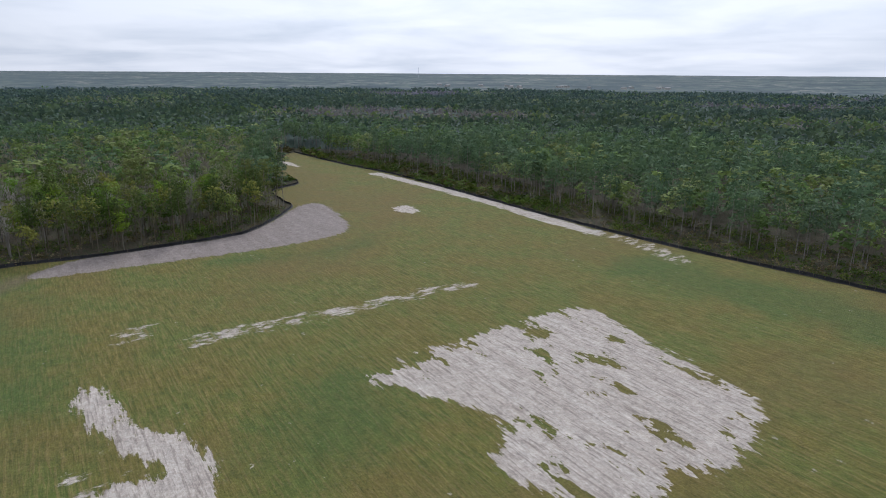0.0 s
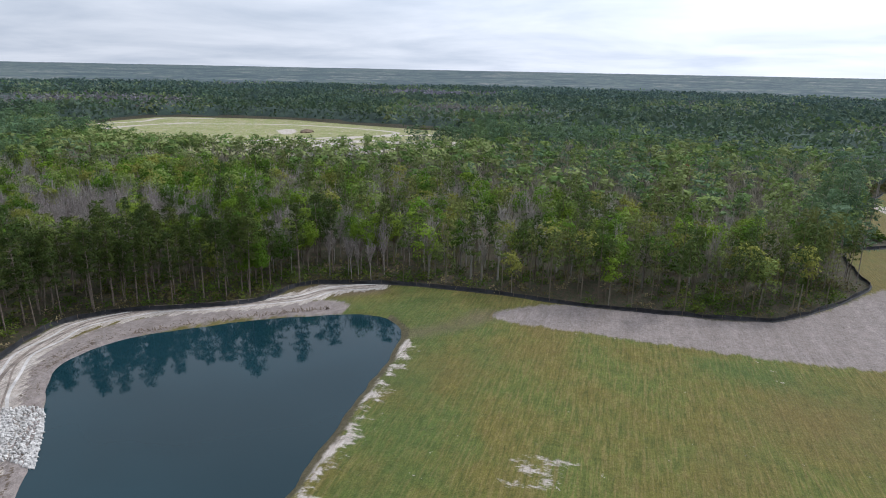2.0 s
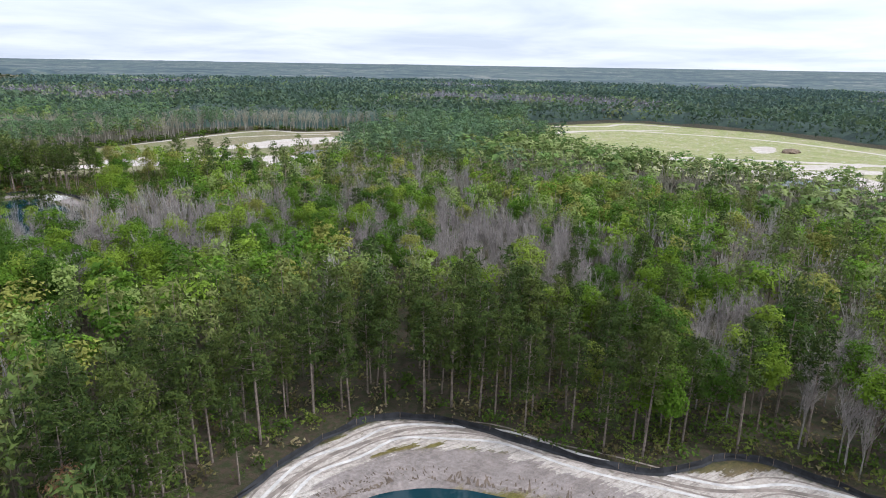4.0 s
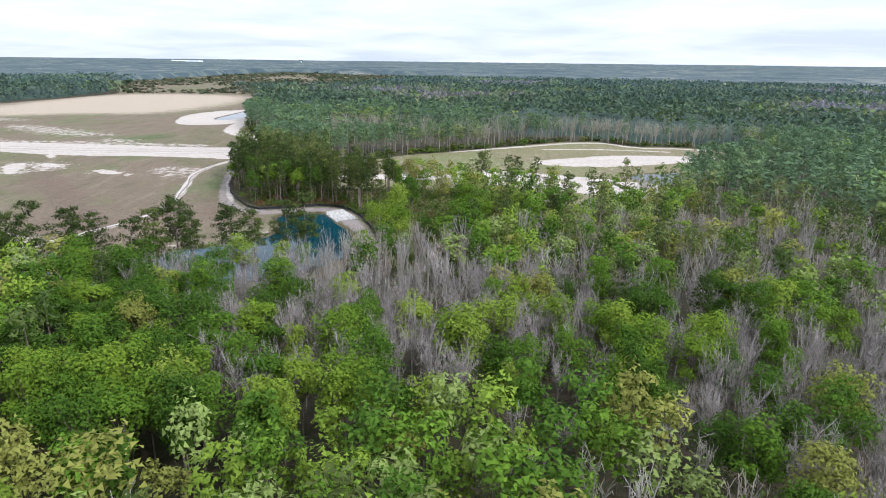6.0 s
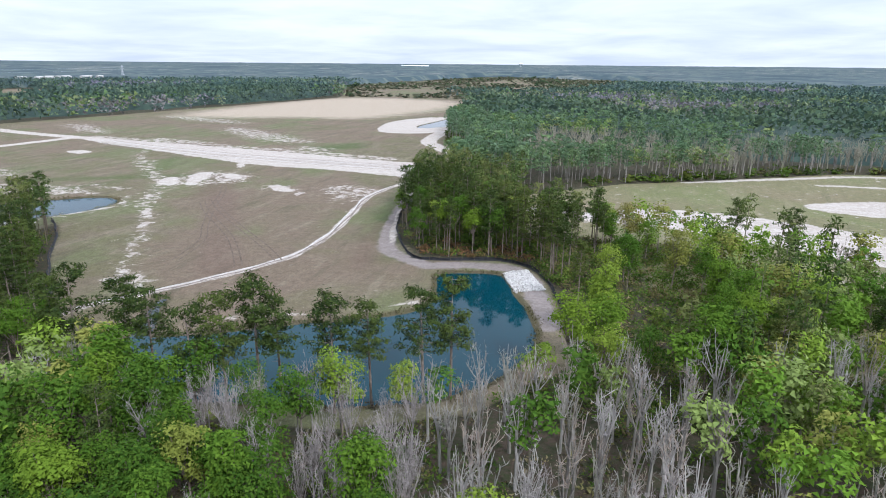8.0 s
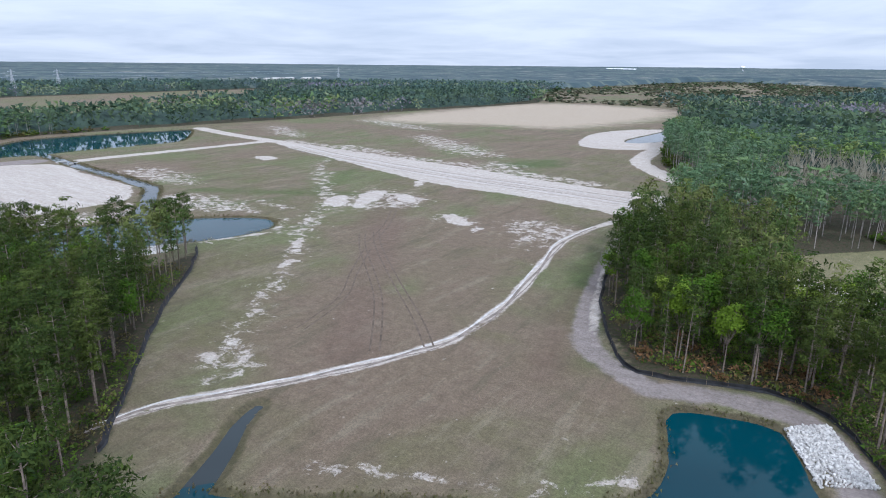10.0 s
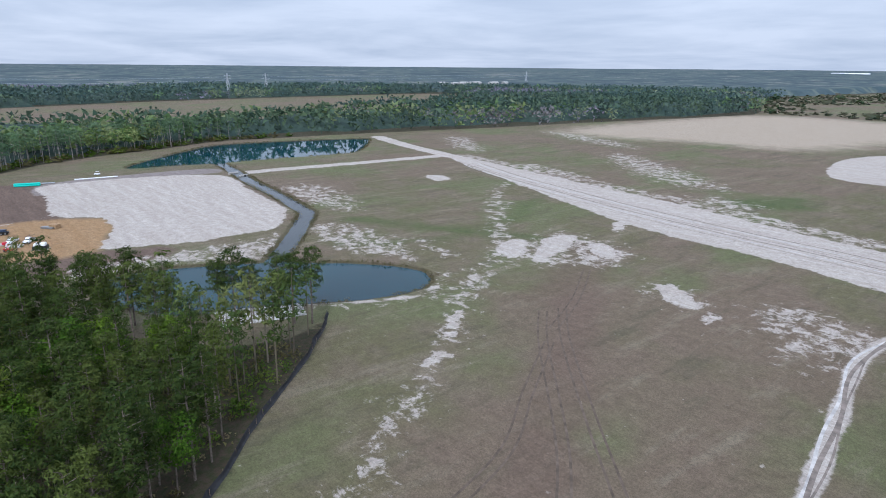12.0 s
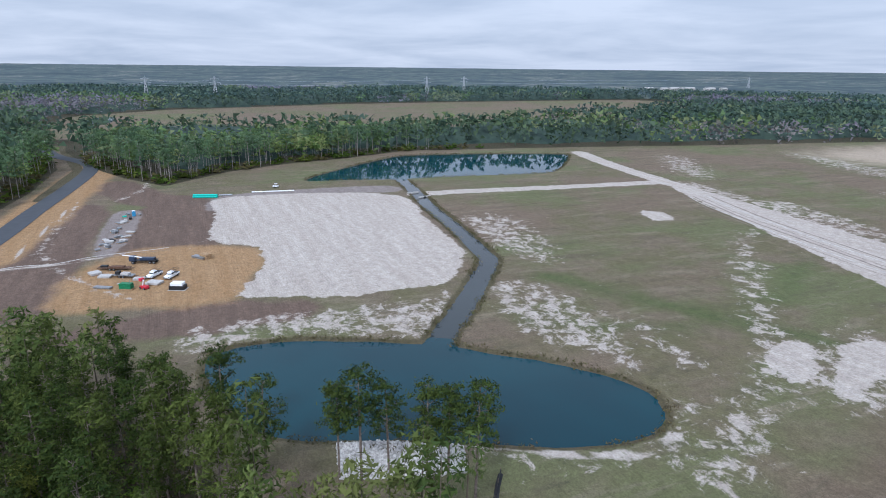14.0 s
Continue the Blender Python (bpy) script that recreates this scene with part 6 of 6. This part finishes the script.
for C, offs in ((BERM, (-2.6, -1.5, -0.2, 1.0, 2.1)), (SITE_A, (-1.5, 1.3)), (FIELD_TRACK, (-0.85, 0.9, -0.1)), (HAUL, (-8, -5.5, -2.5, 0.5, 4, 6.5))):
    T = np.gradient(C, axis=0)
    T /= np.hypot(T[:, 0], T[:, 1])[:, None]
    for n, o in enumerate(offs):
        wob = 0.35 * np.sin(np.arange(len(C)) * 0.7 + n * 2)
        V, k = ribbon(C + np.stack([-T[:, 1], T[:, 0]], 1) * (o + wob)[:, None], 0.18 + 0.1 * (n % 3), 0.02 + 0.004 * n)
        part("rut", mesh_grid("rut", V, k, 2, PALE if n % 3 == 1 else WORN), None, ruts)
r = np.random.default_rng(77)
rills = []
shore = curve_points([(38, -57), (25.8, -39.2), (10.5, -22.4), (0, -19.1), (-7.6, -21), (-19.1, -31.5), (-26.7, -38.2), (-42, -49.7)], False, 40)
T = np.gradient(shore, axis=0)
T /= np.hypot(T[:, 0], T[:, 1])[:, None]
for i in range(2, len(shore) - 2):
    nrm = np.array((T[i, 1], -T[i, 0]))
    nrm = nrm if (nrm @ (shore[i] - (0.0, -60.0))) > 0 else -nrm
    a = shore[i] + nrm * r.uniform(0.9, 1.5)
    b = a + nrm * r.uniform(1.2, 3.2) + T[i] * r.normal(0, 0.5)
    w = T[i] * r.uniform(0.08, 0.30)
    row = [(*p, ground_z(p[0], p[1]) + 0.03) for p in (a - w, a + w, b + w * 0.4, b - w * 0.4)]
    rills.append(row)
tagged(new("erosion_rills", mesh_quads("erosion_rills", np.array(rills), RUT)), "small washed-out rills down the sandy pond bank", "erosion", kind="stuff")
ob = thing("tyre_tracks", "dark wheel ruts pressed into the dry field", "tracks", kind="stuff")
for i, L in enumerate(track_lines):
    C = curve_points(L, False, 8)
    for side in (-1.0, 1.0):
        T = np.gradient(C, axis=0)
        T /= np.hypot(T[:, 0], T[:, 1])[:, None]
        V, n = ribbon(C + np.stack([-T[:, 1], T[:, 0]], 1) * side, 0.21, 0.030 + 0.012 * i + 0.005 * side)
        part("rut", mesh_grid("rut", V, n, 2, RUT), None, ob)

# ------------------------------------------------------------------ power line
GALV = plain("galvanised_lattice", (0.42, 0.43, 0.45), 0.5, 0.5, vary=0.1)


def pylon_model():
    ob = thing("power_pylon", "tall grey lattice steel power pylon above the woods", "pylon", pose(-1162, 266, 0, 0, 0, 8), "power line pylons")
    H, B = 40.0, 4.2
    half = lambda z: B + (0.8 - B) * min(1, z / 30.0)
    for sx in (-1, 1):
        for sy in (-1, 1):
            leg = bmesh.new()
            tube(leg, (sx * B, sy * B, 0), (sx * 0.8, sy * 0.8, 30), 0.26, 5)
            tube(leg, (sx * 0.8, sy * 0.8, 30), (sx * 0.5, sy * 0.5, H), 0.2, 5)
            part("leg", leg, GALV, ob)
    zs = [0, 7, 13, 18, 22, 26, 30, 34, 38]
    for f in range(4):
        br = bmesh.new()
        rot = Matrix.Rotation(f * math.pi / 2, 4, "Z")
        for a, b in zip(zs[:-1], zs[1:]):
            ha, hb = half(a), half(b)
            tube(br, rot @ Vector((ha, -ha, a)), rot @ Vector((hb, hb, b)), 0.13, 4)
            tube(br, rot @ Vector((ha, ha, a)), rot @ Vector((hb, -hb, b)), 0.13, 4)
        part("bracing", br, GALV, ob)
    for z, w in ((30, 8.5), (36, 6.0)):
        arm = bmesh.new()
        for s in (-1, 1):
            tube(arm, (0, s * 0.7, z + 1.6), (0, s * w, z), 0.18, 5)
            tube(arm, (0, s * 0.7, z), (0, s * w, z), 0.18, 5)
            tube(arm, (0, s * w, z), (0, s * w, z - 2.0), 0.12, 5)
        part("crossarm", arm, GALV, ob)
    return ob


PYLONS = [(-1162, 266, 8), (-1185, 620, 5), (-1208, 703, 5), (-1155, 171, 8), (-1290, 1513, 8)]
tower = pylon_model()
for x, y, a in PYLONS[1:]:
    copy_thing(tower, pose(x, y, 0, 0, 0, a))
wires = thing("power_lines", "thin sagging power lines between the pylons", "power line")
for a, b in ((3, 0), (0, 1), (2, 4)):
    for side, z in ((-8, 28), (8, 28), (-6, 34), (6, 34)):
        bm = bmesh.new()
        pa, pb = Vector(PYLONS[a][:2] + (0,)), Vector(PYLONS[b][:2] + (0,))
        last = None
        for k in range(13):
            u = k / 12
            p = pa.lerp(pb, u)
            p = Vector((p.x + side, p.y, z - 4 * 4 * u * (1 - u) * 0.6))
            if last:
                tube(bm, last, p, 0.05, 3)
            last = p
        part("wire", bm, GALV, wires)


# ------------------------------------------------------------------ far buildings
def far_building(m, label, size, roof_mat, name="warehouse"):
    ob = thing(name, label, "building", m, "far buildings")
    w, d, h = size
    part("wall", box(bmesh.new(), (0, 0, h / 2), (w, d, h), 0.05), WHITE if w > 100 else CONCRETE, ob)
    bm = bmesh.new()
    v = [bm.verts.new(p) for p in ((-w / 2, -d / 2, h), (w / 2, -d / 2, h), (w / 2, d / 2, h), (-w / 2, d / 2, h), (-w / 2, 0, h + d * 0.12), (w / 2, 0, h + d * 0.12))]
    for f in ((0, 1, 5, 4), (2, 3, 4, 5), (0, 4, 3), (1, 2, 5)):
        bm.faces.new([v[i] for i in f])
    part("roof", bm, roof_mat, ob)
    for k in range(4):
        x = (k - 1.5) * w / 4.5
        part("window", box(bmesh.new(), (x, -d / 2 - 0.03, h * 0.5), (w / 10, 0.1, h * 0.3)), GLASS, ob)


rr = np.random.default_rng(91)
for k in range(9):
    u = k / 8
    far_building(pose(-1228 + 28 * u + rr.uniform(-20, 20), 1158 + 165 * u, 12, 0, 0, 80), "low white building showing among far trees", (rr.uniform(12, 20), 12, 5), CONCRETE, "hall")
far_building(pose(-1240, 3900, 8, 0, 0, 12), "long white warehouse near the horizon", (170, 60, 16), WHITE)
ROOFS = plain("grey_shingles", (0.30, 0.29, 0.29), 0.9)
for k in range(16):
    u = k / 15
    far_building(pose(1500 - 560 * u + rr.uniform(-60, 60), -1180 - 380 * u + rr.uniform(-60, 60), 11, 0, 0, rr.uniform(0, 180)), "pale house standing among far trees", (14, 10, 6), ROOFS, "house")


def water_tower():
    ob = thing("water_tower", "white water tower on the horizon", "water tower", pose(-600, 4000, 0))
    part("stem", tube(bmesh.new(), (0, 0, 0), (0, 0, 40), 3.0, 12), WHITE, ob)
    bm = bmesh.new()
    bmesh.ops.create_uvsphere(bm, u_segments=20, v_segments=12, radius=1.0)
    for v in bm.verts:
        v.co = Vector((v.co.x * 13, v.co.y * 13, v.co.z * 7 + 44))
    part("tank", bm, WHITE, ob)


water_tower()
ob = thing("radio_mast", "thin grey radio mast on the horizon", "mast", pose(2700, -1805, 0))
part("shaft", tube(bmesh.new(), (0, 0, 0), (0, 0, 75), 1.0, 6, 0.4), GALV, ob)
